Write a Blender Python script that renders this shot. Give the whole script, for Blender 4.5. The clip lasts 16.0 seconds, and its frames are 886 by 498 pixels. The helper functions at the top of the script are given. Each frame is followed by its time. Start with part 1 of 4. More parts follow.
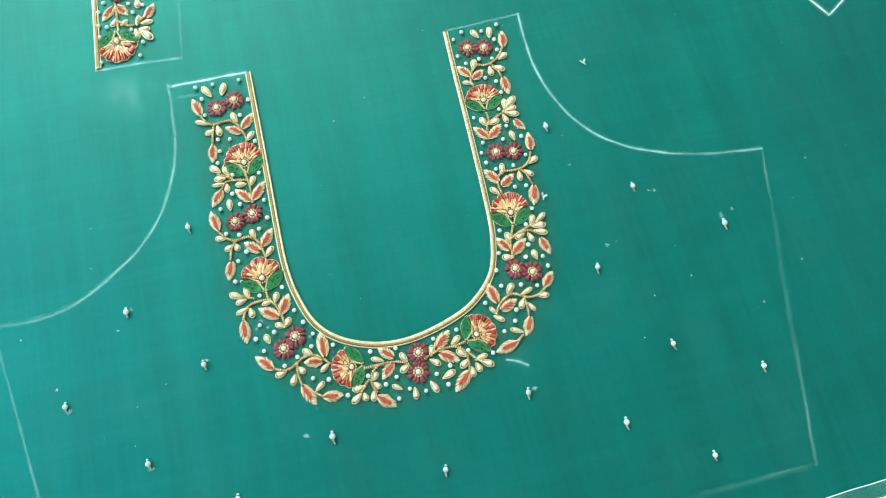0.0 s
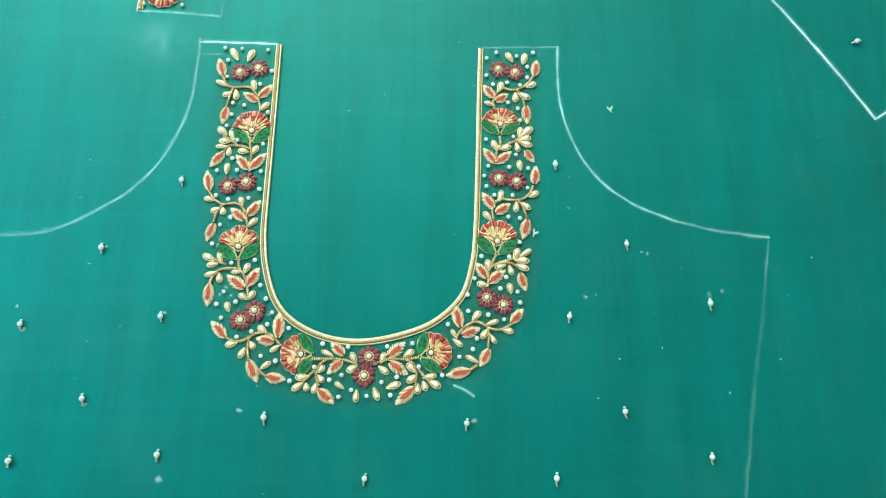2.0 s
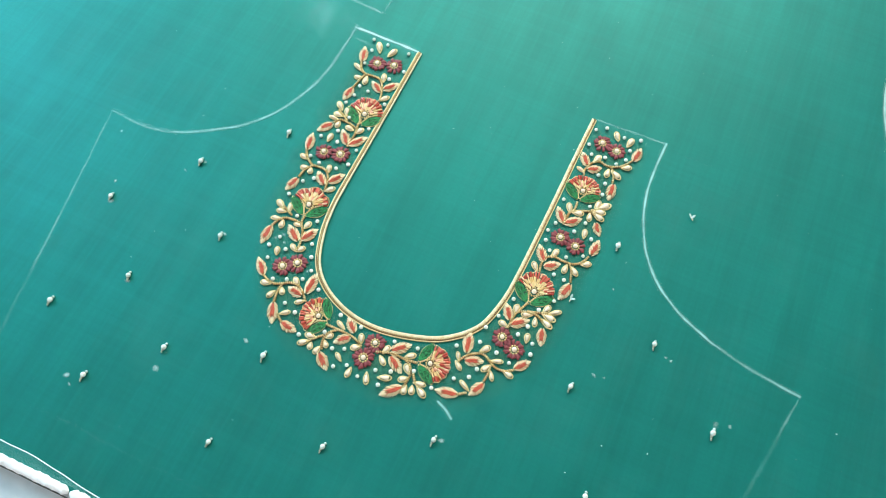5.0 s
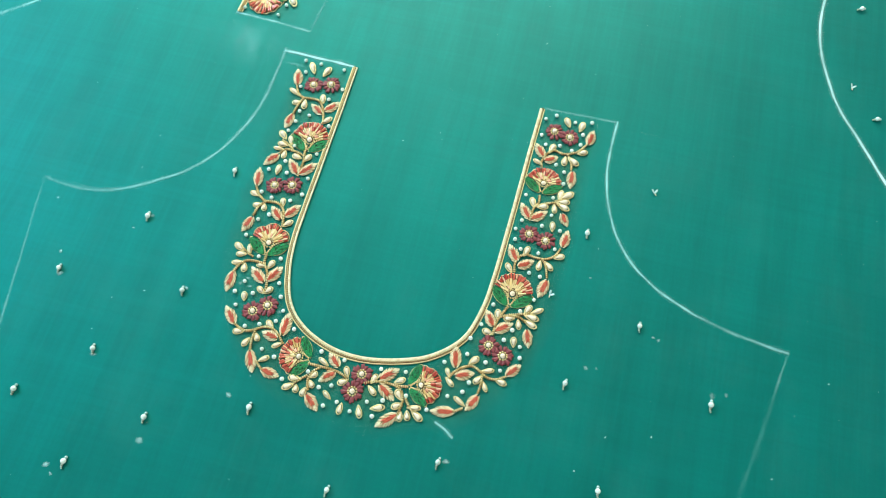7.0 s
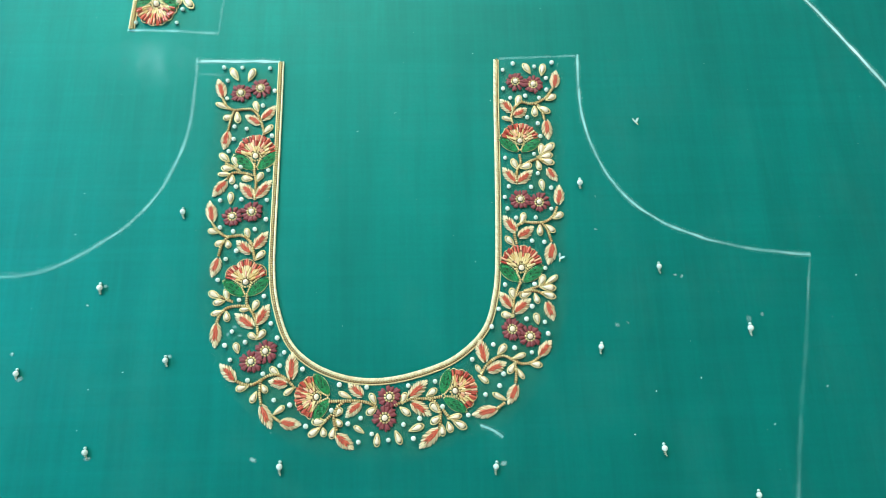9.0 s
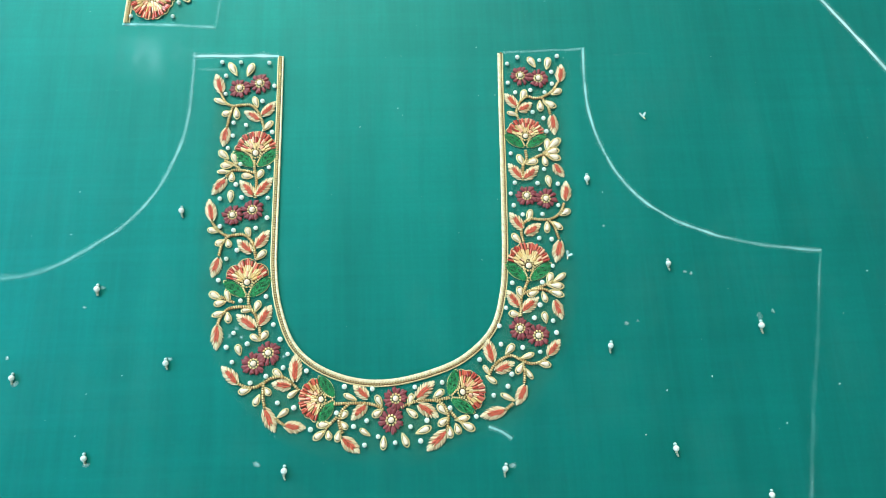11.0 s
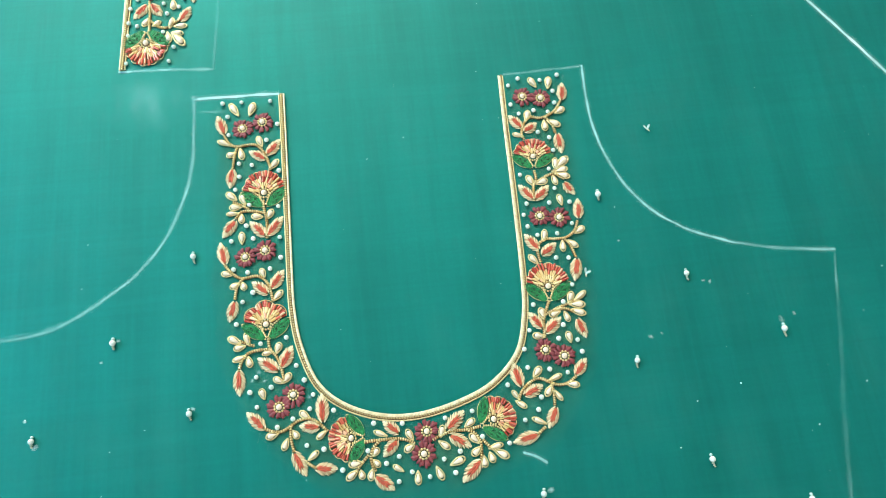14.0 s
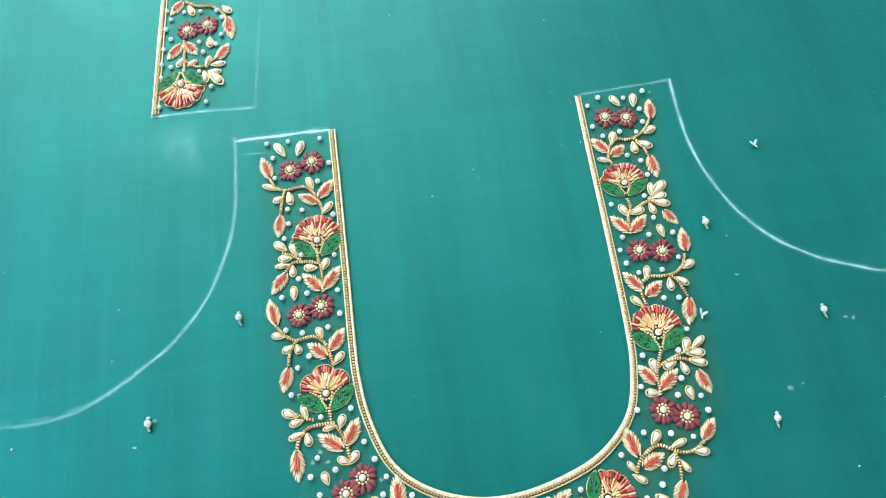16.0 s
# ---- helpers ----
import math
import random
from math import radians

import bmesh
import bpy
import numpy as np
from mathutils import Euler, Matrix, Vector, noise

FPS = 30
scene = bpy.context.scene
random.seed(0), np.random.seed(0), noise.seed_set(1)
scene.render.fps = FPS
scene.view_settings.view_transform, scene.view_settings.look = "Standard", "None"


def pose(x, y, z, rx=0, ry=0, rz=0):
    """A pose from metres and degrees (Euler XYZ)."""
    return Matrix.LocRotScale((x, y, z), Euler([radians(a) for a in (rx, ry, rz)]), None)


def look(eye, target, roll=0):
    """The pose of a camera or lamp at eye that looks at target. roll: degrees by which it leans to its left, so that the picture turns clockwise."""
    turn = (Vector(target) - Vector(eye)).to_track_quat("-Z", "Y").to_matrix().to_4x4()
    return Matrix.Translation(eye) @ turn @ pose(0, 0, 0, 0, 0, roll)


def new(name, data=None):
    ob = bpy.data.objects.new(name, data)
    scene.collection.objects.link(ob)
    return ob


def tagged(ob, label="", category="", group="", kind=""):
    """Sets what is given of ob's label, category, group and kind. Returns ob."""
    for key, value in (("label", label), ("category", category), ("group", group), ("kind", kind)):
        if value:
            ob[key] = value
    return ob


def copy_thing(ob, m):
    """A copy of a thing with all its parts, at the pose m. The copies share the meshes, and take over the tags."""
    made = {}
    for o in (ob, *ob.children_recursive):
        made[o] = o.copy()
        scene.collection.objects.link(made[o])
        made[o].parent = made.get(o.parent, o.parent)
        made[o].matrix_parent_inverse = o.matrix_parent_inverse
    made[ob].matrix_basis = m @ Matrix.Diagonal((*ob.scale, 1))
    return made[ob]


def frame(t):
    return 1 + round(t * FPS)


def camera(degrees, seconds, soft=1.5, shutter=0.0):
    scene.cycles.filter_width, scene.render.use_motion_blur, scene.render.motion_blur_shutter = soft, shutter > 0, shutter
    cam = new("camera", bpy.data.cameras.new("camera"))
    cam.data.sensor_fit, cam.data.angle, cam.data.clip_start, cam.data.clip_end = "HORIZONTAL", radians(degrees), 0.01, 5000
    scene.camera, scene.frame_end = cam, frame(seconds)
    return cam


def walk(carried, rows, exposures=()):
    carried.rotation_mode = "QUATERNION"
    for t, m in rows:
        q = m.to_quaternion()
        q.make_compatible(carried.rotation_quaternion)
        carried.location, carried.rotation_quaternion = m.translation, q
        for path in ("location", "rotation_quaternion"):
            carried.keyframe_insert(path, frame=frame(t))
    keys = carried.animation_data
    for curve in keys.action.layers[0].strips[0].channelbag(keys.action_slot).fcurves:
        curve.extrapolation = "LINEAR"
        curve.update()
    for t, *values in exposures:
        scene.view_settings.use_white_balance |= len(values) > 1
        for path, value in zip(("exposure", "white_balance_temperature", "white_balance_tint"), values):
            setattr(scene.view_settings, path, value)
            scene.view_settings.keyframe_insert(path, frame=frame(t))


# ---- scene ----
# The camera, held about 45 cm above a stretched cloth
cam = camera(62.5, 16.0, soft=0.6)
PATH = [
    (0, -0.0146, -0.3147, 0.4773, 17.85, -1.14, -14.04),
    (0.5, -0.0056, -0.3113, 0.4754, 17.30, -1.70, -11.74),
    (1, 0.0017, -0.3108, 0.4723, 17.01, -1.77, -8.86),
    (1.5, 0.0156, -0.3112, 0.4732, 17.58, -1.98, -4.79),
    (2, 0.0288, -0.3138, 0.4747, 18.03, -2.17, -0.03),
    (2.5, 0.0421, -0.3138, 0.4770, 18.17, -1.83, 6.39),
    (3, 0.0599, -0.3195, 0.4833, 19.51, -1.89, 13.61),
    (3.5, 0.0712, -0.3342, 0.4822, 20.24, -1.95, 19.70),
    (4, 0.0792, -0.3360, 0.4856, 21.16, -1.97, 23.96),
    (4.2, 0.0843, -0.3413, 0.4850, 22.05, -1.40, 24.55),
    (6.3, 0.0820, -0.3321, 0.4916, 22.77, -0.56, 19.84),
    (6.5, 0.0739, -0.3304, 0.4892, 22.33, -1.34, 18.35),
    (7, 0.0674, -0.3206, 0.4840, 21.60, -1.04, 14.11),
    (7.5, 0.0497, -0.3080, 0.4777, 20.18, -1.27, 8.21),
    (8, 0.0310, -0.2992, 0.4639, 18.03, -0.52, 2.03),
    (8.5, 0.0223, -0.2842, 0.4569, 17.34, -1.10, -1.09),
    (11, 0.0087, -0.2742, 0.4439, 16.81, -2.17, -2.15),
    (11.5, 0.0078, -0.2740, 0.4442, 16.39, -1.94, -1.93),
    (12, 0.0077, -0.2745, 0.4449, 16.95, -1.86, -2.15),
    (12.5, 0.0072, -0.2737, 0.4446, 17.09, -1.86, -2.19),
    (13, 0.0061, -0.2709, 0.4455, 17.03, -2.24, -2.23),
    (13.5, -0.0001, -0.2707, 0.4447, 17.57, -2.71, -2.90),
    (14, -0.0130, -0.2667, 0.4409, 18.51, -2.27, -6.62),
    (14.5, -0.0296, -0.2591, 0.4361, 18.76, -1.37, -9.82),
    (15, -0.0431, -0.2594, 0.4333, 18.98, -1.88, -10.93),
    (15.5, -0.0446, -0.2550, 0.4214, 19.69, -1.14, -10.58),
    (16, -0.0367, -0.2505, 0.3727, 23.61, 1.17, -8.39),
]
walk(cam, [(t, pose(x, y, z, rx, ry, rz)) for t, x, y, z, rx, ry, rz in PATH],
     [(0, 0.03, 6400, 10), (2, 0.05, 6300, 5), (4, 0.07, 6560, 16), (6.5, 0.03, 6430, 10), (7.5, -0.01, 6380, 4), (11, 0.08, 6270, 10),
      (12, 0.1, 6530, 7), (13, 0.1, 6480, 8), (14, 0.1, 6480, 11), (14.5, 0.1, 6330, 12), (15, 0.1, 6330, 14), (15.5, 0.1, 6320, 15), (16, 0.09, 6130, 22)])

# ---- light: daylight from a wide north window and a smaller west one ----
world = bpy.data.worlds.new("sky")
world.use_nodes = True
scene.world = world
sky = world.node_tree.nodes.new("ShaderNodeTexSky")
sky.sky_type, sky.sun_disc, sky.sun_elevation, sky.sun_rotation = "NISHITA", False, radians(40), radians(200)
world.node_tree.links.new(sky.outputs[0], world.node_tree.nodes["Background"].inputs[0])
world.node_tree.nodes["Background"].inputs[1].default_value = 0.12


def area_lamp(name, m, sx, sy, watts, colour):
    data = bpy.data.lights.new(name, "AREA")
    data.shape, data.size, data.size_y, data.energy, data.color = "RECTANGLE", sx, sy, watts, colour
    ob = new(name, data)
    ob.matrix_world = m
    return ob


WIN = (-0.2, 0.7, 0.4, 1.3)  # the west window's y and z range
WIN_N = (-1.35, 0.5, 0.65, 1.95)  # the north window's x and z range
area_lamp("window_daylight", look((-0.43, 1.70, 1.3), (0.0, 0.0, 0.0)), 1.75, 1.05, 63, (1.0, 1.0, 0.865))
area_lamp("side_window_daylight", look((-1.30, 0.25, 0.85), (0.0, -0.1, 0.0)), 0.7, 0.7, 18, (0.28, 0.74, 1.0))
# fill lamp added in the south to lift the shadows; no source known there
area_lamp("south_fill_light", look((-0.4, -2.35, 1.05), (0.0, 0.0, 0.3)), 0.9, 1.9, 12, (1.0, 0.98, 0.95))

# ---- materials ----


def material(name):
    mat = bpy.data.materials.new(name)
    mat.use_nodes = True
    nodes, links = mat.node_tree.nodes, mat.node_tree.links
    return mat, nodes, links, nodes["Principled BSDF"]


def noise_node(nodes, links, scale, detail=3.0, stretch=(1, 1, 1), space="Object", rough=0.5):
    where = nodes.new("ShaderNodeTexCoord")
    mapping = nodes.new("ShaderNodeMapping")
    mapping.inputs["Scale"].default_value = stretch
    tex = nodes.new("ShaderNodeTexNoise")
    tex.inputs["Scale"].default_value, tex.inputs["Detail"].default_value = scale, detail
    tex.inputs["Roughness"].default_value = rough
    links.new(where.outputs[space], mapping.inputs[0])
    links.new(mapping.outputs[0], tex.inputs["Vector"])
    return tex.outputs["Fac"]


def ramp(nodes, links, fac, stops):
    node = nodes.new("ShaderNodeValToRGB")
    node.color_ramp.elements[0].position, node.color_ramp.elements[0].color = stops[0][0], (*stops[0][1], 1)
    node.color_ramp.elements[1].position, node.color_ramp.elements[1].color = stops[-1][0], (*stops[-1][1], 1)
    for at, colour in stops[1:-1]:
        node.color_ramp.elements.new(at).color = (*colour, 1)
    links.new(fac, node.inputs[0])
    return node.outputs[0]


def mix(nodes, links, fac, a, b, blend="MIX"):
    node = nodes.new("ShaderNodeMix")
    node.data_type, node.blend_type = "RGBA", blend
    for socket, value in ((node.inputs["Factor"], fac), (node.inputs[6], a), (node.inputs[7], b)):
        if isinstance(value, (int, float)):
            socket.default_value = value
        elif isinstance(value, tuple):
            socket.default_value = (*value, 1)
        else:
            links.new(value, socket)
    return node.outputs[2]


def bump(nodes, links, bsdf, height, strength, distance):
    node = nodes.new("ShaderNodeBump")
    node.inputs["Strength"].default_value, node.inputs["Distance"].default_value = strength, distance
    links.new(height, node.inputs["Height"])
    links.new(node.outputs[0], bsdf.inputs["Normal"])


def bead_material(name, dark, light, rough, metal=0.0, coat=0.0, scale=900, per="island", bumpy=0.0):
    """Glass, metal or thread whose tone varies from piece to piece and along each piece."""
    mat, nodes, links, bsdf = material(name)
    if per == "island":
        pick = nodes.new("ShaderNodeNewGeometry").outputs["Random Per Island"]
    else:
        pick = nodes.new("ShaderNodeObjectInfo").outputs["Random"]
    grain = noise_node(nodes, links, scale, 2.0)
    blend = nodes.new("ShaderNodeMath")
    blend.operation = "MULTIPLY_ADD"
    blend.inputs[1].default_value = 0.6
    links.new(pick, blend.inputs[0])
    part_of = nodes.new("ShaderNodeMath")
    part_of.operation = "MULTIPLY"
    part_of.inputs[1].default_value = 0.4
    links.new(grain, part_of.inputs[0])
    links.new(part_of.outputs[0], blend.inputs[2])
    links.new(ramp(nodes, links, blend.outputs[0], [(0.1, dark), (0.9, light)]), bsdf.inputs["Base Color"])
    bsdf.inputs["Roughness"].default_value, bsdf.inputs["Metallic"].default_value = rough, metal
    bsdf.inputs["Coat Weight"].default_value, bsdf.inputs["Coat Roughness"].default_value = coat, 0.15
    if bumpy:
        bump(nodes, links, bsdf, grain, bumpy, 0.0003)
    return mat


PEARL = bead_material("cream_pearl", (0.78, 0.55, 0.36), (0.98, 0.87, 0.68), 0.2, coat=0.6)
GOLD = bead_material("gold_bead", (0.56, 0.36, 0.12), (1.0, 0.85, 0.47), 0.18, metal=0.4, coat=0.5)
ZARI = bead_material("gold_thread", (0.54, 0.37, 0.14), (0.96, 0.83, 0.47), 0.34, metal=0.3)
CORD = bead_material("cream_cord", (0.74, 0.58, 0.33), (0.98, 0.90, 0.65), 0.5)
CREAM = bead_material("cream_silk_thread", (0.54, 0.35, 0.15), (0.98, 0.89, 0.62), 0.36)
CORAL = bead_material("coral_silk_thread", (0.44, 0.04, 0.02), (0.82, 0.19, 0.09), 0.45)
GREEN = bead_material("green_silk_thread", (0.003, 0.07, 0.02), (0.02, 0.37, 0.11), 0.35)
DEEP_GREEN = bead_material("deep_green_thread", (0.002, 0.045, 0.016), (0.004, 0.09, 0.03), 0.6)
GAP_TAN = bead_material("tan_gap_shade", (0.22, 0.12, 0.045), (0.38, 0.23, 0.10), 0.6)
# dark brown: shade painted into bead gaps, also the ground under lotus tubes
RUST_SHADE = bead_material("rust_gap_shade", (0.09, 0.038, 0.013), (0.20, 0.09, 0.03), 0.7)
MAROON = bead_material("maroon_thread", (0.13, 0.019, 0.026), (0.29, 0.054, 0.062), 0.5, scale=1500, bumpy=0.6)
RED = bead_material("red_glass_bead", (0.34, 0.018, 0.014), (0.78, 0.17, 0.10), 0.16, coat=0.7, per="object")
PEACH = bead_material("peach_glass_bead", (0.74, 0.27, 0.13), (0.93, 0.58, 0.38), 0.16, coat=0.7, per="object")
AMBER = bead_material("amber_glass_bead", (0.62, 0.34, 0.09), (0.95, 0.76, 0.40), 0.16, coat=0.7, per="object")
WHITE = bead_material("white_pearl", (0.56, 0.71, 0.63), (0.86, 0.91, 0.84), 0.2, coat=0.6, per="object")
TAIL = bead_material("dull_cream_bead", (0.30, 0.36, 0.26), (0.62, 0.64, 0.48), 0.3, coat=0.3)
CLEAR = bead_material("clear_bead", (0.30, 0.50, 0.46), (0.62, 0.78, 0.74), 0.12, coat=0.8, per="object")
FOOT_SHADE = bead_material("foot_shade_dark", (0.05, 0.06, 0.06), (0.13, 0.14, 0.13), 0.8)
EDGE = bead_material("pale_edge_thread", (0.62, 0.86, 0.83), (0.80, 0.95, 0.92), 0.7)
COTTON = bead_material("white_cotton", (0.80, 0.82, 0.83), (0.90, 0.90, 0.90), 0.9, scale=300, bumpy=0.5)
WOOD = bead_material("frame_wood", (0.20, 0.11, 0.05), (0.34, 0.20, 0.10), 0.6, scale=60, bumpy=0.2)


def silk_material():
    """Slubbed silk: fine weave, uneven bands of thicker thread both ways, rubbed dull patches and pale specks."""
    mat, nodes, links, bsdf = material("teal_silk")
    warp = noise_node(nodes, links, 1.0, 4.0, (260, 5, 1))
    weft = noise_node(nodes, links, 1.0, 4.0, (5, 320, 1))
    cloud = noise_node(nodes, links, 5.0, 5.0, rough=0.6)
    grain = noise_node(nodes, links, 420, 2.0)
    bands = noise_node(nodes, links, 1.0, 5.0, (46, 3.5, 1), rough=0.65)
    rows = noise_node(nodes, links, 1.0, 5.0, (4.0, 60, 1), rough=0.65)
    patches = noise_node(nodes, links, 11.0, 5.0, (1.6, 1.0, 1.0), rough=0.7)
    specks = noise_node(nodes, links, 150.0, 1.0)
    base = ramp(nodes, links, cloud, [(0.3, (0.0, 0.148, 0.121)), (0.7, (0.0, 0.205, 0.172))])
    base = mix(nodes, links, ramp(nodes, links, warp, [(0.42, (0, 0, 0)), (0.78, (0.32, 0.32, 0.32))]), base, (0.002, 0.230, 0.194))
    base = mix(nodes, links, ramp(nodes, links, weft, [(0.42, (0, 0, 0)), (0.80, (0.2, 0.2, 0.2))]), base, (0.0, 0.120, 0.098))
    base = mix(nodes, links, ramp(nodes, links, grain, [(0.35, (0.12, 0.12, 0.12)), (0.7, (0, 0, 0))]), base, (0.0, 0.110, 0.090))
    base = mix(nodes, links, ramp(nodes, links, bands, [(0.38, (0.46, 0.46, 0.46)), (0.56, (0, 0, 0))]), base, (0.0, 0.128, 0.104))
    base = mix(nodes, links, ramp(nodes, links, rows, [(0.48, (0, 0, 0)), (0.74, (0.22, 0.22, 0.22))]), base, (0.004, 0.240, 0.205))
    base = mix(nodes, links, ramp(nodes, links, patches, [(0.50, (0, 0, 0)), (0.76, (0.20, 0.20, 0.20))]), base, (0.050, 0.215, 0.185))
    base = mix(nodes, links, ramp(nodes, links, specks, [(0.80, (0, 0, 0)), (0.84, (0.3, 0.3, 0.3))]), base, (0.16, 0.40, 0.37))
    links.new(base, bsdf.inputs["Base Color"])
    dull = ramp(nodes, links, patches, [(0.40, (0.55, 0.55, 0.55)), (0.70, (0.65, 0.65, 0.65))])
    links.new(dull, bsdf.inputs["Roughness"])
    bsdf.inputs["Metallic"].default_value = 0.42
    bsdf.inputs["Specular IOR Level"].default_value = 0.4
    bsdf.inputs["Coat Weight"].default_value, bsdf.inputs["Coat Roughness"].default_value = 0.13, 0.42
    bsdf.inputs["Specular Tint"].default_value = (0.46, 0.95, 0.93, 1)
    threads = mix(nodes, links, 0.5, warp, weft)
    bump(nodes, links, bsdf, threads, 0.08, 0.0004)
    return mat


SILK = silk_material()


def chalk_material(name, cover, colour=(0.50, 0.96, 0.94), thin=0.35):
    """Powder that lies on the cloth in grains, with the cloth showing between them."""
    mat, nodes, links, bsdf = material(name)
    bsdf.inputs["Base Color"].default_value = (*colour, 1)
    bsdf.inputs["Roughness"].default_value = 0.95
    fine = noise_node(nodes, links, 1400, 2.0)
    broad = noise_node(nodes, links, 55, 3.0)
    both = nodes.new("ShaderNodeMath")
    both.operation = "MULTIPLY_ADD"
    both.inputs[1].default_value = 0.4
    links.new(fine, both.inputs[0])
    half = nodes.new("ShaderNodeMath")
    half.operation = "MULTIPLY"
    half.inputs[1].default_value = 0.6
    links.new(broad, half.inputs[0])
    links.new(half.outputs[0], both.inputs[2])
    spread = nodes.new("ShaderNodeMapRange")
    spread.inputs["From Min"].default_value, spread.inputs["From Max"].default_value = 0.34, 0.60
    spread.inputs["To Min"].default_value, spread.inputs["To Max"].default_value = cover * thin, min(1.0, cover * 1.35)
    links.new(both.outputs[0], spread.inputs["Value"])
    fade = nodes.new("ShaderNodeAttribute")
    fade.attribute_name = "fade"
    times = nodes.new("ShaderNodeMath")
    times.operation = "MULTIPLY"
    links.new(spread.outputs[0], times.inputs[0])
    links.new(fade.outputs["Fac"], times.inputs[1])
    links.new(times.outputs[0], bsdf.inputs["Alpha"])
    return mat


CHALK = chalk_material("white_chalk", 0.92, (0.62, 0.97, 0.96), 0.6)
CHALK_THIN = chalk_material("thin_chalk", 0.58)
CHALK_FAINT = chalk_material("worn_chalk", 0.38)
CHALK_SOFT = chalk_material("soft_chalk", 0.28)
CHALK_TRACE = chalk_material("chalk_trace", 0.11, (0.30, 0.85, 0.80))
CHALK_GHOST = chalk_material("chalk_ghost", 0.03, (0.22, 0.75, 0.70))
CHALK_DUST = chalk_material("chalk_dust", 0.17, (0.42, 0.90, 0.88))
GLUE = chalk_material("dried_glue", 0.38, (0.55, 0.80, 0.78))
PALE_WEAVE = chalk_material("pale_weave", 0.30, (0.22, 0.62, 0.55))
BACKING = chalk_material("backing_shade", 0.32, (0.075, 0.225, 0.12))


def plain_material(name, a, b, rough, scale):
    mat, nodes, links, bsdf = material(name)
    tone = noise_node(nodes, links, scale, 6.0)
    links.new(ramp(nodes, links, tone, [(0.3, a), (0.7, b)]), bsdf.inputs["Base Color"])
    bsdf.inputs["Roughness"].default_value = rough
    bump(nodes, links, bsdf, tone, 0.15, 0.002)
    return mat


CEMENT = plain_material("grey_cement", (0.48, 0.54, 0.57), (0.72, 0.77, 0.79), 0.45, 40)
PLASTER = plain_material("white_plaster", (0.62, 0.62, 0.60), (0.72, 0.71, 0.69), 0.9, 6)

# ---- mesh building ----


class Soup:
    """Vertices and faces of one mesh."""

    def __init__(self):
        self.verts, self.faces, self.fades = [], [], []

    def rings(self, rows, closed=False):
        """Joins rings of equally many points; the first and last may be single points."""
        first = []
        for row in rows:
            first.append((len(self.verts), len(row)))
            self.verts += [tuple(p) for p in row]
        pairs = list(zip(first, first[1:])) + ([(first[-1], first[0])] if closed else [])
        for (a, n), (b, m) in pairs:
            for i in range(max(n, m)):
                j = (i + 1) % max(n, m)
                quad = [a + i % n, a + j % n, b + j % m, b + i % m]
                self.faces.append(list(dict.fromkeys(quad)))

    def capsule(self, p, q, r, taper=1.0, flat=0.8, sides=6):
        p, q = Vector(p), Vector(q)
        axis = q - p
        long = axis.length
        axis.normalize()
        side = axis.cross(Vector((0, 0, 1)))
        side = side.normalized() if side.length > 1e-6 else Vector((1, 0, 0))
        up = side.cross(axis)
        rows = [[p]]
        for at, k in ((0.06, 0.62), (0.22, 1.0), (0.75, 0.5 + 0.5 * taper), (0.95, 0.5 * taper)):
            c = p + axis * long * at
            rows.append([c + (side * math.cos(a) + up * math.sin(a) * flat) * r * k for a in (2 * math.pi * i / sides for i in range(sides))])
        self.rings(rows + [[q]])

    def ball(self, c, rx, ry, rz, turn=0.0, seg=8, rows=5):
        c = Vector(c)
        co, si = math.cos(turn), math.sin(turn)
        made = [[c + Vector((0, 0, rz))]]
        for k in range(1, rows):
            lat = math.pi * k / rows
            ring = []
            for i in range(seg):
                a = 2 * math.pi * i / seg
                x, y = rx * math.cos(a) * math.sin(lat), ry * math.sin(a) * math.sin(lat)
                ring.append(c + Vector((x * co - y * si, x * si + y * co, rz * math.cos(lat))))
            made.append(ring)
        self.rings(made + [[c - Vector((0, 0, rz))]])

    def tube(self, line, r, sides=5, flat=1.0, closed=False, bumps=0.0):
        rows = []
        n = len(line)
        for i, p in enumerate(line):
            before, after = (line[i - 1], line[(i + 1) % n]) if closed else (line[max(i - 1, 0)], line[min(i + 1, n - 1)])
            way = (Vector(after) - Vector(before)).normalized()
            side = way.cross(Vector((0, 0, 1))).normalized()
            up = side.cross(way)
            k = r * (1 + bumps * (1 if i % 2 else -1))
            rows.append([Vector(p) + (side * math.cos(a) + up * math.sin(a) * flat) * k for a in (2 * math.pi * j / sides for j in range(sides))])
        if not closed:
            rows = [[line[0]]] + rows + [[line[-1]]]
        self.rings(rows, closed)

    def box(self, x0, x1, y0, y1, z0, z1):
        n = len(self.verts)
        self.verts += [(x, y, z) for x in (x0, x1) for y in (y0, y1) for z in (z0, z1)]
        for f in ((0, 1, 3, 2), (4, 6, 7, 5), (0, 4, 5, 1), (2, 3, 7, 6), (0, 2, 6, 4), (1, 5, 7, 3)):
            self.faces.append([n + i for i in f])

    def mesh(self, name, mat, smooth=True):
        data = bpy.data.meshes.new(name)
        data.from_pydata([tuple(v) for v in self.verts], [], self.faces)
        data.materials.append(mat)
        if smooth:
            data.polygons.foreach_set("use_smooth", [True] * len(data.polygons))
        if self.fades:
            layer = data.attributes.new("fade", "FLOAT", "POINT")
            layer.data.foreach_set("value", self.fades)
        data.update()
        return data


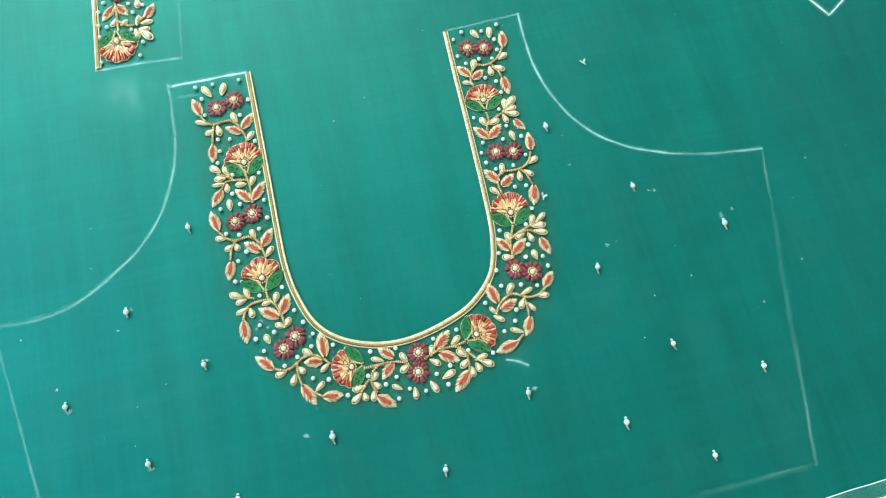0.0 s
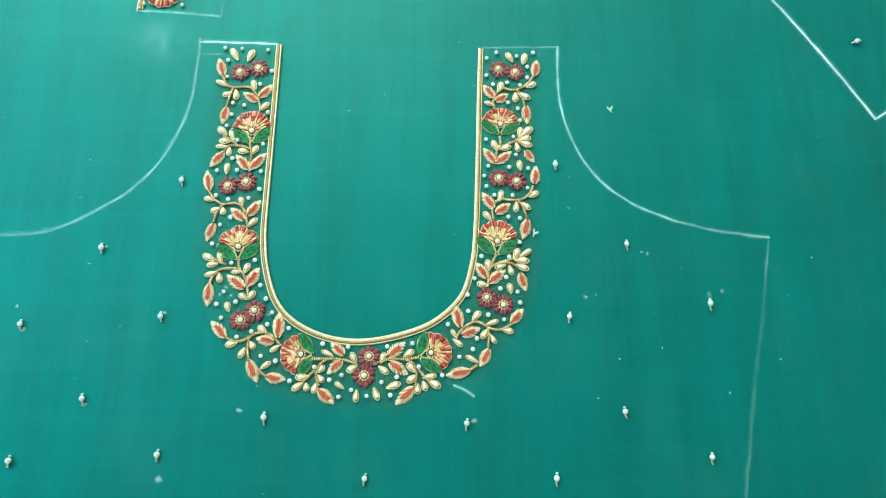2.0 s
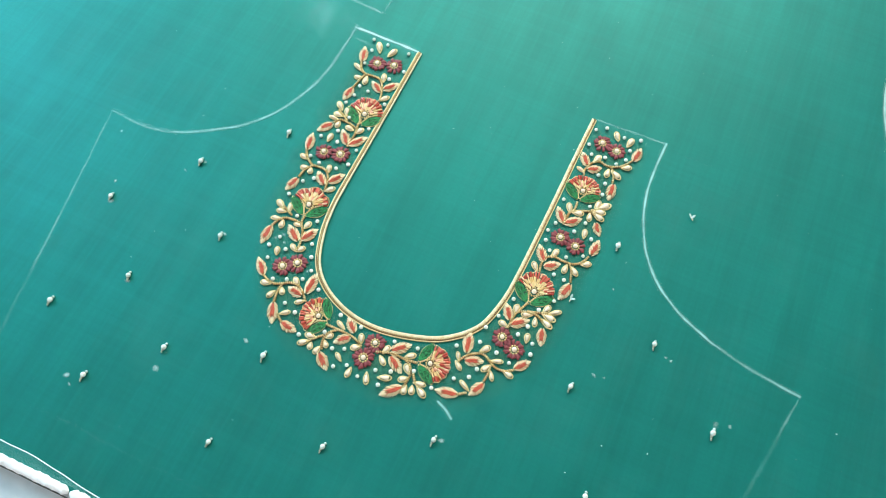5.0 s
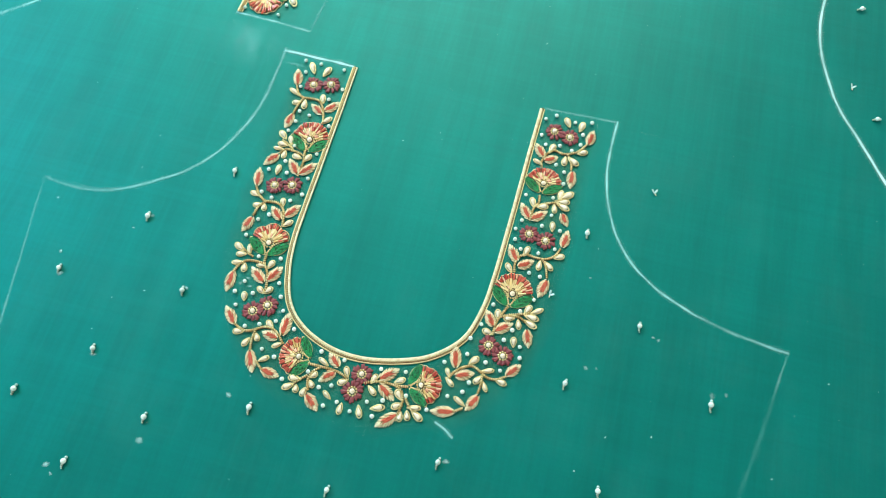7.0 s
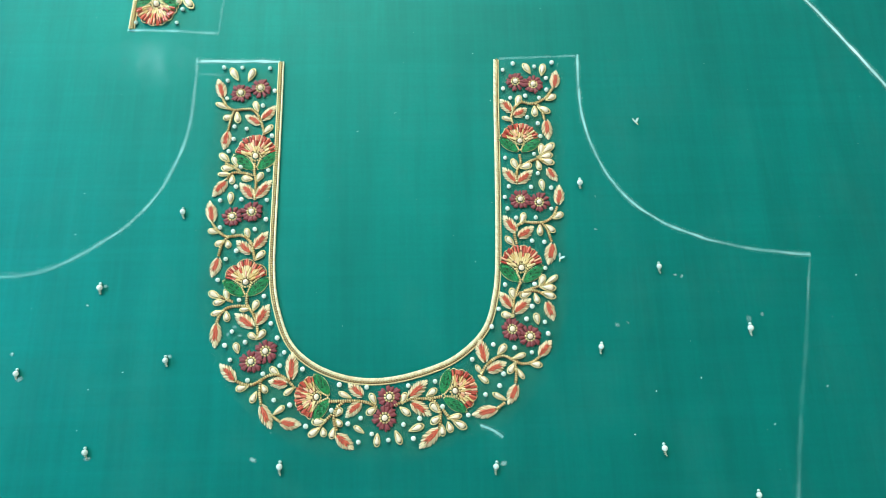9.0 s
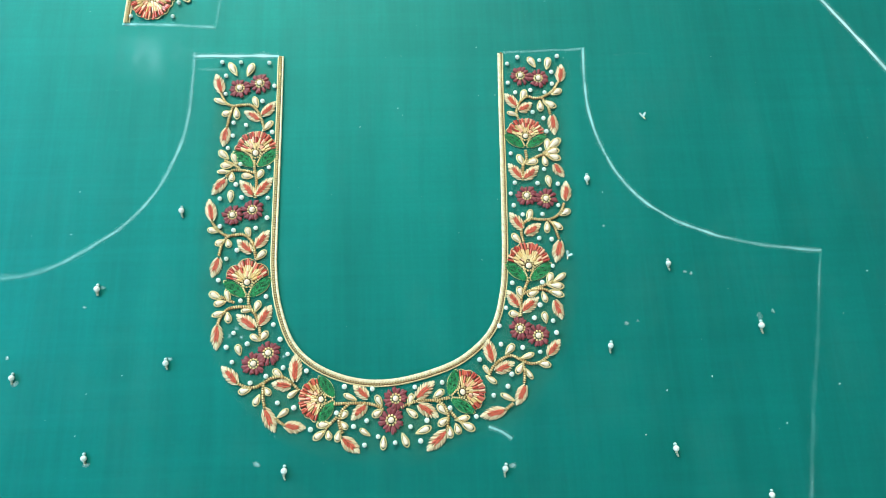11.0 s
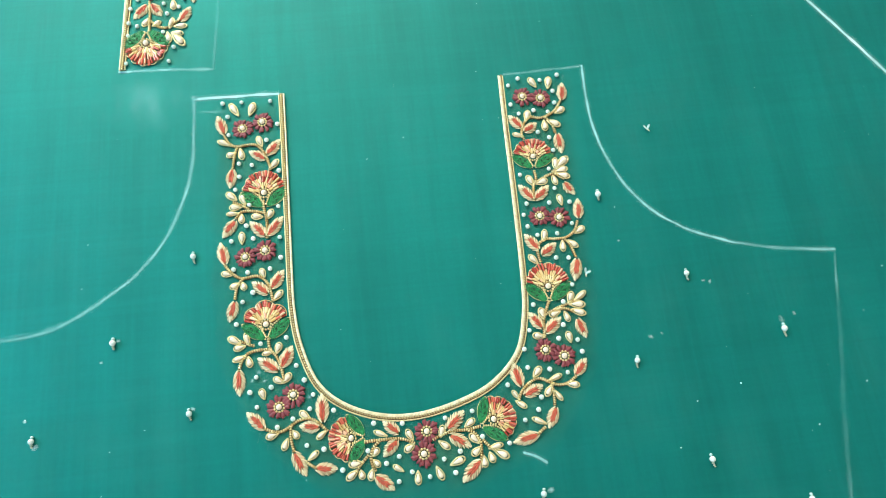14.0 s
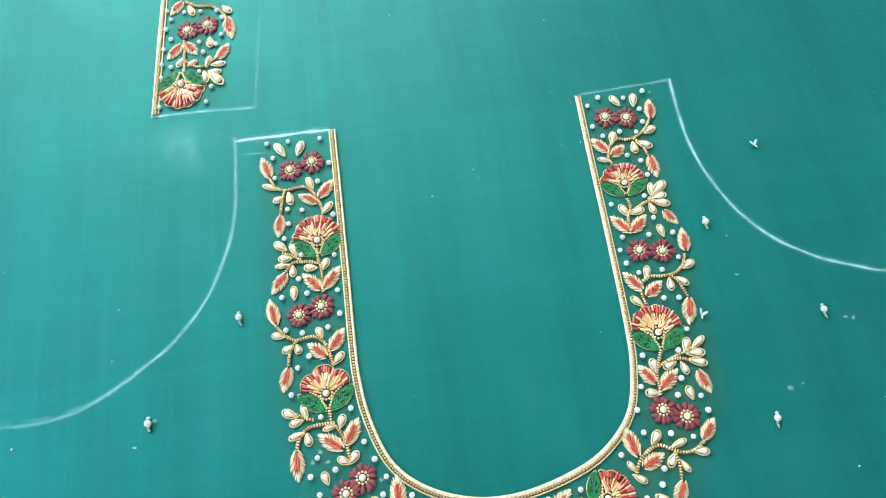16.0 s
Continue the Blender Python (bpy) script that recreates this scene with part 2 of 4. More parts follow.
def part(name, soup, mat, parent, label="", m=None, smooth=True):
    """One mesh under a thing; soup may be a mesh that is shared."""
    ob = new(name, soup.mesh(name, mat, smooth) if isinstance(soup, Soup) else soup)
    ob.parent = parent
    if m is not None:
        ob.matrix_basis = m
    return tagged(ob, label)


def spline(points, step):
    """A smooth line through control points, in even steps."""
    pts = [Vector((*p, 0)) if len(p) == 2 else Vector(p) for p in points]
    if len(pts) == 2:
        dense = [pts[0].lerp(pts[1], i / 50) for i in range(51)]
    else:
        pts = [pts[0] * 2 - pts[1]] + pts + [pts[-1] * 2 - pts[-2]]
        dense = []
        for a, b, c, d in zip(pts, pts[1:], pts[2:], pts[3:]):
            for i in range(24):
                t = i / 24
                dense.append(0.5 * (2 * b + (c - a) * t + (2 * a - 5 * b + 4 * c - d) * t * t + (3 * b - a - 3 * c + d) * t ** 3))
        dense.append(pts[-2])
    gone = [0.0]
    for a, b in zip(dense, dense[1:]):
        gone.append(gone[-1] + (b - a).length)
    count = max(2, round(gone[-1] / step) + 1)
    at = np.linspace(0, gone[-1], count)
    cols = [np.interp(at, gone, [p[k] for p in dense]) for k in range(3)]
    return [Vector(p) for p in zip(*cols)]


def mm(points):
    return [tuple(v * 0.001 for v in p) for p in points]


rnd = random.Random(7)

# ---- the room ----


def structure(name, soup, mat, label, category):
    ob = new(name, soup.mesh(name, mat, False))
    return tagged(ob, label, category, kind="structure")


GROUND = -0.009
WEST, EAST, SOUTH, NORTH, TOP = -1.4, 2.0, -2.4, 1.8, 2.7  # the room's inner faces
room = Soup()
room.box(WEST - 0.15, EAST + 0.1, SOUTH - 0.1, NORTH + 0.1, GROUND - 0.1, GROUND)
structure("floor", room, CEMENT, "smooth pale grey floor under the embroidery frame", "floor")
west = Soup()
y0, y1, z0, z1 = WIN
for box in ((SOUTH - 0.1, y0, GROUND, TOP), (y1, NORTH + 0.1, GROUND, TOP), (y0, y1, GROUND, z0), (y0, y1, z1, TOP)):
    west.box(WEST - 0.15, WEST, *box)
structure("wall_west", west, PLASTER, "white plastered wall with a low window opening", "wall")
north = Soup()
x0, x1, z0, z1 = WIN_N
for x, xx, z, zz in ((WEST, x0, GROUND, TOP), (x1, EAST, GROUND, TOP), (x0, x1, GROUND, z0), (x0, x1, z1, TOP)):
    north.box(x, xx, NORTH, NORTH + 0.1, z, zz)
structure("wall_north", north, PLASTER, "white plastered wall with a large window opening", "wall")
east = Soup()
east.box(EAST, EAST + 0.1, SOUTH - 0.1, NORTH + 0.1, GROUND, TOP)
structure("wall_east", east, PLASTER, "plain white plastered wall of the room", "wall")
# the gap in this unseen wall is added to let the fill lamp in
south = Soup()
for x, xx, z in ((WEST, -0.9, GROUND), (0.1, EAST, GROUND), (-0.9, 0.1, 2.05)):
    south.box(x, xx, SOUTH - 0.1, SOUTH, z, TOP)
structure("wall_south", south, PLASTER, "white plastered wall with an opening added for fill light", "wall")
top = Soup()
top.box(WEST - 0.15, EAST + 0.1, SOUTH - 0.1, NORTH + 0.1, TOP, TOP + 0.1)
structure("ceiling", top, PLASTER, "plain white plastered ceiling of the room", "ceiling")

# ---- the frame and the stretched cloth ----
X0, X1, Y0, Y1 = -0.60, 0.62, -0.398, 0.52

frame_thing = tagged(new("embroidery_frame"), "flat wooden batten frame lying under stretched silk", "embroidery frame")
for name, box in (("near_rail", (X0, X1, Y0 + 0.03, Y0 + 0.08)), ("far_rail", (X0, X1, Y1 - 0.06, Y1 - 0.01)),
                  ("end_rail", (X0 + 0.01, X0 + 0.05, Y0 + 0.08, Y1 - 0.06)), ("end_rail", (X1 - 0.05, X1 - 0.01, Y0 + 0.08, Y1 - 0.06))):
    rail = Soup()
    rail.box(*box, GROUND, -0.0018)
    part(name, rail, WOOD, frame_thing, smooth=False)


def cloth():
    soup = Soup()
    nx, ny = 110, 90
    for side in (0, 1):
        for j in range(ny + 1):
            for i in range(nx + 1):
                x, y = X0 + (X1 - X0) * i / nx, Y0 + (Y1 - Y0) * j / ny
                edge = -0.0015 + 0.0118 * (x + 0.19) if j == 0 else 0.0
                soup.verts.append((x, y + edge, -0.0006 * side - 0.0008 * abs(noise.noise((x * 3, y * 3, 1)))))
    size = (nx + 1) * (ny + 1)
    for j in range(ny):
        for i in range(nx):
            a = j * (nx + 1) + i
            soup.faces.append([a, a + 1, a + nx + 2, a + nx + 1])
            soup.faces.append([size + a, size + a + nx + 1, size + a + nx + 2, size + a + 1])
    rim = [i for i in range(nx + 1)] + [j * (nx + 1) + nx for j in range(1, ny + 1)] + [ny * (nx + 1) + i for i in range(nx - 1, -1, -1)] + [j * (nx + 1) for j in range(ny - 1, 0, -1)]
    first = len(soup.verts)
    soup.verts += [soup.verts[a] for a in rim] + [soup.verts[size + a] for a in rim]
    n = len(rim)
    for k in range(n):
        soup.faces.append([first + (k + 1) % n, first + k, first + n + k, first + n + (k + 1) % n])
    return soup


fabric = tagged(new("silk_fabric"), "teal green silk cloth stretched flat for embroidery, with chalk outlines", "fabric")
part("cloth", cloth(), SILK, fabric)
edge_line = spline([(X0, -0.389), (-0.45, -0.3893), (-0.32, -0.3897), (-0.23, -0.3901), (-0.19, -0.3902), (-0.17, -0.3896), (-0.147, -0.3914), (-0.124, -0.3935), (-0.10, -0.3945), (-0.05, -0.3935), (0.0, -0.3915), (0.05, -0.389), (0.11, -0.3865), (0.17, -0.3848), (0.224, -0.3832), (0.267, -0.382), (0.32, -0.3812), (0.42, -0.3805), (X1, -0.380)], 0.004)
selvedge = Soup()
selvedge.tube([p + Vector((0, 0.0004 * noise.noise((p.x * 60, 0, 0)), 0.0004)) for p in edge_line], 0.00040, 6, 0.6)
part("selvedge", selvedge, EDGE, fabric, "thin white selvedge line")
band = Soup()
for k, p in enumerate(edge_line):
    foot = -0.3965 + 0.0118 * (p.x + 0.19)
    for u, f in ((0.0, 0.9), (0.4, 0.6), (1.0, 1.0)):
        band.verts.append((p.x, p.y * (1 - u) + min(foot, p.y - 0.001) * u, 0.0002))
        band.fades.append(f * (0.8 + 0.5 * noise.noise((p.x * 25, u, 3))))
    if k:
        for c in (0, 1):
            a = 3 * (k - 1) + c
            band.faces.append([a, a + 1, a + 4, a + 3])
part("selvedge_band", band, PALE_WEAVE, fabric, "paler woven band along the cloth's edge")


def chalk_line(name, points, mat, wide, label="", fade_ends=False):
    """A ribbon of powder, a little uneven, just above the cloth."""
    soup = Soup()
    line = spline(mm([(x + 0.5, y - 0.5) for x, y in points]), 0.0015)
    n = len(line)
    for i, p in enumerate(line):
        way = (line[min(i + 1, n - 1)] - line[max(i - 1, 0)]).normalized()
        side = Vector((-way.y, way.x, 0))
        w = 0.0005 * wide * (1 + 0.35 * noise.noise((p.x * 120, p.y * 120, 5)))
        drift = side * 0.0004 * noise.noise((p.x * 70, p.y * 70, 9))
        for k, f in ((-3.4, 0.0), (-1.4, 0.16), (-0.6, 1.0), (0.6, 1.0), (1.4, 0.16), (3.4, 0.0)):
            soup.verts.append(tuple(p + drift + side * w * k + Vector((0, 0, 0.00025))))
            ends = min(1.0, min(i, n - 1 - i) / 14) if fade_ends else 1.0
            soup.fades.append(f * ends * (0.75 + 0.5 * noise.noise((p.x * 25, p.y * 25, 2))))
    for i in range(n - 1):
        for k in range(5):
            a = i * 6 + k
            soup.faces.append([a, a + 6, a + 7, a + 1])
    ob = part(name, soup, mat, fabric, label)
    return ob


LAYER = [0.00035]


def smudge(name, x, y, rx, ry, turn, mat, label=""):
    """A soft-edged patch of powder or glue."""
    soup = Soup()
    LAYER[0] += 0.00002
    rows = ((0, 1.0), (0.35, 0.9), (0.7, 0.45), (1.0, 0.0))
    made = []
    for k, f in rows:
        n = 1 if k == 0 else 20
        ring = []
        for i in range(n):
            a = 2 * math.pi * i / n
            w = k * (1 + 0.25 * noise.noise((math.cos(a) + x, math.sin(a) + y, 4)))
            u, v = rx * w * math.cos(a), ry * w * math.sin(a)
            ring.append(((x + u * math.cos(turn) - v * math.sin(turn)) * 0.001, (y + u * math.sin(turn) + v * math.cos(turn)) * 0.001, LAYER[0]))
            soup.fades.append(f)
        made.append(ring)
    soup.rings(made)
    return part(name, soup, mat, fabric, label)


def dust_patch(x, y, rx, ry, turn, mat, streak):
    """A haze of rubbed chalk that thins out unevenly, drawn out in streaks."""
    soup = Soup()
    LAYER[0] += 0.00002
    n = 28
    for j in range(n + 1):
        for i in range(n + 1):
            u, v = 2 * i / n - 1, 2 * j / n - 1
            far = math.hypot(u, v)
            px, py = u * rx, v * ry
            lump = 0.5 + 0.9 * noise.noise((px * 0.10 + x, py * 0.10 / streak + y, 3)) + 0.5 * noise.noise((px * 0.35 + x, py * 0.35 / streak, 8))
            soup.verts.append(((x + px * math.cos(turn) - py * math.sin(turn)) * 0.001, (y + px * math.sin(turn) + py * math.cos(turn)) * 0.001, LAYER[0]))
            soup.fades.append(max(0.0, 1 - far) ** 1.2 * max(0.0, lump))
    for j in range(n):
        for i in range(n):
            a = j * (n + 1) + i
            soup.faces.append([a, a + 1, a + n + 2, a + n + 1])
    return part("chalk_smudge", soup, mat, fabric, "rubbed chalk dust")


CH = "chalk_line"
dust_patch(-165, 0, 38, 24, -0.1, CHALK_DUST, 2.5)
chalk_line(CH, [(-134, 1.2), (-77, 0.5)], CHALK, 1.8, "thick white chalk stroke")
chalk_line(CH, [(-134, -9), (-118, -9.6), (-110, -10)], CHALK_FAINT, 1.4, "", True)
chalk_line(CH, [(-134, 4), (-134, -24), (-135, -43), (-139.6, -66), (-147, -86.5), (-158, -105.5), (-173.5, -122), (-191, -134)], CHALK_FAINT, 1.55)
chalk_line(CH, [(-188, -132.5), (-209, -144.5), (-226, -150.4), (-246, -152), (-269, -150)], CHALK_SOFT, 1.7)
chalk_line(CH, [(-134, 1), (-134.2, -18), (-135, -44)], CHALK, 1.2, "", True)
chalk_line(CH, [(-229, -149), (-238, -150), (-248, -149)], CHALK_FAINT, 1.5, "", True)
chalk_line(CH, [(-262, -149.2), (-256, -149), (-251, -149.2)], CHALK_FAINT, 1.4, "", True)
chalk_line(CH, [(-228, -149.4), (-220, -147.6), (-212, -144.6)], CHALK_FAINT, 1.9, "", True)
chalk_line(CH, [(-268, -149), (-263, -180), (-254, -230), (-244, -290)], CHALK_SOFT, 1.2, "", True)
chalk_line(CH, [(-250, -255), (-244, -290), (-234, -350)], CHALK_TRACE, 1.8, "", True)
chalk_line(CH, [(77, 1), (133, 3)], CHALK_SOFT, 1.4)
chalk_line(CH, [(133, 4), (132, -25), (133, -48.5), (138.8, -71.8), (149, -93.6), (164, -111.8), (184.3, -125.8), (208.5, -136)], CHALK_THIN, 1.5)
chalk_line(CH, [(207, -135.6), (237, -142.8), (275.5, -147.7)], CHALK_THIN, 1.6)
chalk_line(CH, [(275, -147), (271, -164), (266, -187)], CHALK_FAINT, 1.15, "", True)
chalk_line(CH, [(270, -170), (262, -205), (250, -253)], CHALK_TRACE, 2.0, "", True)
chalk_line(CH, [(251, -250), (240, -298), (227, -362)], CHALK_TRACE, 2.2)
chalk_line(CH, [(246, -275), (237, -315), (226, -362.5)], CHALK_FAINT, 1.2, "", True)
chalk_line(CH, [(231, -340), (226, -363)], CHALK_FAINT, 1.3)
chalk_line(CH, [(228, -363), (185, -362), (140, -361)], CHALK_TRACE, 2.4, "", True)
chalk_line(CH, [(226, -362), (205, -361.5), (188, -361.5)], CHALK_FAINT, 1.3, "", True)
chalk_line(CH, [(-200, -363), (-152, -363), (-101, -364), (-41, -363)], CHALK_GHOST, 1.5, "", True)
chalk_line(CH, [(291, 208), (284, 174), (280.3, 142), (281.4, 118), (285.2, 99), (291.2, 80.5), (298, 62), (318, 31), (345, -12), (368.7, -53.2)], CHALK, 1.9)
chalk_line(CH, [(367.5, -53.8), (392, -38.5), (438, -10)], CHALK, 1.4)
chalk_line(CH, [(-111, 140), (-113.5, 108), (-117.7, 62.5), (-120.8, 23.6)], CHALK_TRACE, 1.7)
chalk_line(CH, [(-118, 60), (-120.8, 23.4)], CHALK_FAINT, 1.2, "", True)
chalk_line(CH, [(-120.6, 23.6), (-152, 25.6), (-184.5, 27)], CHALK_FAINT, 1.5)
chalk_line(CH, [(-400, -55), (-367, -24), (-343, -3), (-320, 18)], CHALK_FAINT, 2.0, "", True)
chalk_line(CH, [(140, -1.5), (162, -1.2), (186, -0.5)], CHALK_GHOST, 1.3, "", True)
chalk_line(CH, [(-8, -2), (4, -1), (14, -1.5)], CHALK_GHOST, 1.2, "", True)
chalk_line(CH, [(53, -251), (60, -254), (66.5, -258.6)], CHALK_THIN, 1.5, "short loose chalk stroke")
for x, y, rx, ry in ((228, -190, 2.2, 3.0), (143, -192, 2.0, 1.6), (66.5, -274, 2.6, 1.7), (-82, -268, 2.8, 1.6),
                     (237, -187, 1.4, 1.8), (-68, -206, 1.8, 1.4), (-173, -342, 1.8, 1.0), (184, -160, 1.6, 0.9), (188, -161, 1.2, 1.6), (135, -128, 1.4, 0.8), (150, -190.7, 1.2, 0.9),
                     (-97, -188, 1.9, 1.3), (-101, -192.6, 1.3, 1.6), (-93.6, -193.5, 1.6, 1.0), (-231, -202, 1.6, 1.2), (-189, -172.3, 1.6, 0.9),
                     (-179.3, -160.2, 1.7, 1.3), (-224.6, -217.3, 2.6, 1.8), (-178.9, -264.8, 2.6, 1.5), (-127.4, -309.6, 2.8, 2.6), (-178.1, -337.6, 2.6, 1.8),
                     (-135.8, -205.4, 2.0, 1.3)):
    smudge("glue_spot", x, y, rx, ry, rnd.uniform(-0.5, 0.5), GLUE)



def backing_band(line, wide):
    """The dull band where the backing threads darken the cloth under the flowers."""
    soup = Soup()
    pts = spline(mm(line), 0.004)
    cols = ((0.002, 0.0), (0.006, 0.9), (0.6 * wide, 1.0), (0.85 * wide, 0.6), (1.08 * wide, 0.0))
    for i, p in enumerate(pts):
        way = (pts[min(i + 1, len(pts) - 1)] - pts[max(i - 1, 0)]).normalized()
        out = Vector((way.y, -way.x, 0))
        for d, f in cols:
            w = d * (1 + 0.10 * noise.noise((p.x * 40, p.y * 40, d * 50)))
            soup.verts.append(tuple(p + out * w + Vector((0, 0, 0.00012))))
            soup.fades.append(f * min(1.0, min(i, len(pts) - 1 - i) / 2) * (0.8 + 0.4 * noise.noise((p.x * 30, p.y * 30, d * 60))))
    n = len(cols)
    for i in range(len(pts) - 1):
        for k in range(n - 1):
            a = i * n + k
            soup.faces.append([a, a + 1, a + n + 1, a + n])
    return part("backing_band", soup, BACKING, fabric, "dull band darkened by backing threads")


NECK = [(-74.6, -1.5), (-74.7, -39.2), (-75.1, -93.1), (-75.5, -127.8), (-75.2, -152.7), (-71.9, -175.5), (-63.5, -198.2), (-48.9, -212.7), (-27.5, -221.8), (-4.5, -223.8), (21.2, -218.8), (42.2, -209.8), (59.4, -193.2), (67, -170.8), (69.9, -146.2), (72.2, -94.9), (74.1, -37.3), (75.7, -0.4)]
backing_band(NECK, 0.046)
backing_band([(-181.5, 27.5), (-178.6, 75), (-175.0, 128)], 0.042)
lint = Soup()
for k in range(75):
    x, y = rnd.uniform(-0.30, 0.34), rnd.uniform(-0.36, 0.12)
    a, long = rnd.uniform(0, math.pi), rnd.uniform(0.0002, 0.0016) * rnd.choice((0.3, 0.3, 1))
    lint.capsule((x, y, 0.0003), (x + math.cos(a) * long, y + math.sin(a) * long, 0.0003), 0.00018, 1, 0.6, 5)
for x, y in ((234.1, -255.7), (192.3, -226.4), (271, -233.5), (163.2, -233.9), (147.2, -259.5), (-251, -163.7), (303.3, -162.5), (-231, -201.3)):
    lint.ball((x * 0.001, y * 0.001, 0.0004), 0.0007, 0.0005, 0.0003, rnd.uniform(0, 3))
tagged(part("lint", lint, CLEAR, fabric, "tiny pale lint specks"), kind="stuff")

strip = tagged(new("cotton_strip"), "bunched white cotton strip along the cloth's edge", "cloth strip")


def cotton(x0, x1):
    """A loose roll of cotton with tufts of two sizes and a ragged outline."""
    soup = Soup()
    n = int((x1 - x0) / 0.0007)
    rows = []
    for i in range(n + 1):
        x = x0 + (x1 - x0) * i / n
        end = min(1.0, 0.35 + min(i, n - i) / 7)
        r = (0.0029 + 0.0006 * noise.noise((x * 60, 2, 0)) + 0.0009 * abs(noise.noise((x * 150, 5, 0)))) * end
        c = Vector((x, -0.3996 + 0.0118 * (x + 0.19) + 0.0005 * noise.noise((x * 30, 0, 7)), 0.0004))
        ring = []
        for k in range(14):
            a = 2 * math.pi * k / 14
            tuft = 1 + 0.26 * noise.noise((x * 240, a * 1.3, 1)) + 0.22 * noise.noise((x * 600, a * 2.5, 4))
            ring.append(c + Vector((0, math.cos(a) * r, math.sin(a) * r * 0.8)) * tuft)
        rows.append(ring)
    soup.rings([[rows[0][0]]] + rows + [[rows[-1][0]]])
    return soup


part("roll", cotton(X0, -0.1338), COTTON, strip)
part("roll", cotton(-0.1325, X1), COTTON, strip)
# dark tube standing in for the shadow line where the roll meets the floor
foot_line = Soup()
foot_line.tube([Vector((x, -0.4033 + 0.0118 * (x + 0.19) + 0.0006 * noise.noise((x * 40, 3, 0)), -0.0010)) for x in np.linspace(X0, X1, 260)], 0.00045, 5)
part("seam_cord", foot_line, FOOT_SHADE, strip, "thin dark line for shade along the strip's foot")
backing = Soup()
backing.box(X0, X1, Y0 + 0.007, Y0 + 0.03, GROUND, -0.0022)
part("backing", backing, WOOD, strip, "plain wooden batten", smooth=False)

# ---- embroidery: one pattern of each motif, then its copies ----
TEMPLATES = []


def template(name, label, category, group):
    ob = tagged(new(name), label, category, group)
    TEMPLATES.append(ob)
    return ob


def leaf_width(u):
    return math.sin(math.pi * min(1, u ** 0.8)) ** 0.68


def leaf_pattern():
    """A leaf 13 mm long, pointing along y: fine slanted cream stitches with free tips, coral ones down the middle."""
    ob = template("embroidered_leaf", "padded leaf stitched in cream and coral silk on teal fabric", "embroidered leaf", "embroidered leaves")
    rim, heart, body = Soup(), Soup(), Soup()
    rows = [[(0, 0, 0.0002)]]
    for k in range(1, 9):
        u = k / 9
        w = 2.6 * leaf_width(u)
        rows.append([(w * math.cos(a) * 0.001, 0.0125 * u, max(0.0, math.sin(a)) * 0.0008) for a in (2 * math.pi * i / 8 for i in range(8))])
    body.rings(rows + [[(0, 0.0125, 0.0002)]])
    # tan puts the shade between the cream stitches into the padding's colour
    part("padding", body, GAP_TAN, ob, "padding coloured tan for shaded stitch gaps")
    n = 13
    for k in range(n):
        u = 0.0 + 0.80 * k / (n - 1)
        for s in (-1, 1):
            w = 3.1 * leaf_width(min(0.98, u + 0.17)) + rnd.uniform(-0.15, 0.45)
            j = rnd.uniform(-0.2, 0.2)
            inner = (s * 0.2 * w, 13 * u - 0.2 + j, 1.15)
            outer = (s * w, 13 * u + 2.9 + j, 0.35)
            rim.capsule([v * 0.001 for v in inner], [v * 0.001 for v in outer], 0.00035, 0.85, 1.0)
    for x in (-0.25, 0.3):
        rim.capsule((x * 0.001, 0.0106, 0.0009), (x * 0.0004, 0.0137, 0.0004), 0.0004, 0.6)
    for k in range(8):
        u = 0.10 + 0.48 * k / 7
        for s in (-1, 1):
            w = 2.9 * leaf_width(min(0.98, u + 0.17))
            j = rnd.uniform(-0.3, 0.3)
            heart.capsule((s * 0.00010, (13 * u - 0.4 + j) * 0.001, 0.0014), (s * w * rnd.uniform(0.25, 0.60) * 0.001, (13 * u + 2.2 + j) * 0.001, 0.0013), 0.00032, 0.8, 0.9)
    part("cream_stitches", rim, CREAM, ob, "slanted cream silk stitches")
    part("coral_stitches", heart, CORAL, ob, "coral red centre stitches")
    return ob


def drop_pattern(full):
    """A teardrop 7 mm long: a pearl bead, narrow at its foot, inside a loose loop of gold cord."""
    ob = template("teardrop_bead", "cream teardrop pearl bead outlined with gold thread" if full else "slim cream teardrop bead outlined with gold thread", "bead", "teardrop beads")
    pearl, ring, stitch = Soup(), Soup(), Soup()
    wide = 1.0 if full else 0.72
    rows = [[(0, 0.0010, 0.001)]]
    for u, r in ((0.05, 0.42), (0.2, 0.78), (0.42, 1.18), (0.64, 1.5), (0.82, 1.42), (0.94, 0.85)):
        rows.append([(math.cos(a) * r * wide * 0.001, (1.0 + 5.0 * u) * 0.001, 0.0012 + math.sin(a) * r * 0.0009) for a in (2 * math.pi * i / 10 for i in range(10))])
    pearl.rings(rows + [[(0, 0.006, 0.0012)]])
    loop = []
    for i in range(44):
        a = 2 * math.pi * i / 44
        y = 3.35 - 3.5 * math.cos(a)
        x = 2.02 * wide * math.sin(a) * (0.42 + 0.58 * math.sin(max(0.0, min(1.0, y / 7)) * math.pi * 0.60))
        loop.append((x * 0.001, y * 0.001, 0.0006 + 0.0002 * rnd.random()))
    ring.tube(loop, 0.00043, 5, 1.0, True, 0.22)
    stitch.capsule((0.0001, -0.0007, 0.0006), (-0.0001, 0.0016, 0.0013), 0.0004, 0.9, 0.8, 5)
    part("pearl", pearl, PEARL, ob, "cream pearl")
    part("thread_outline", ring, ZARI, ob, "twisted gold thread outline")
    part("foot_stitch", stitch, ZARI, ob, "gold thread stitch")
    return ob


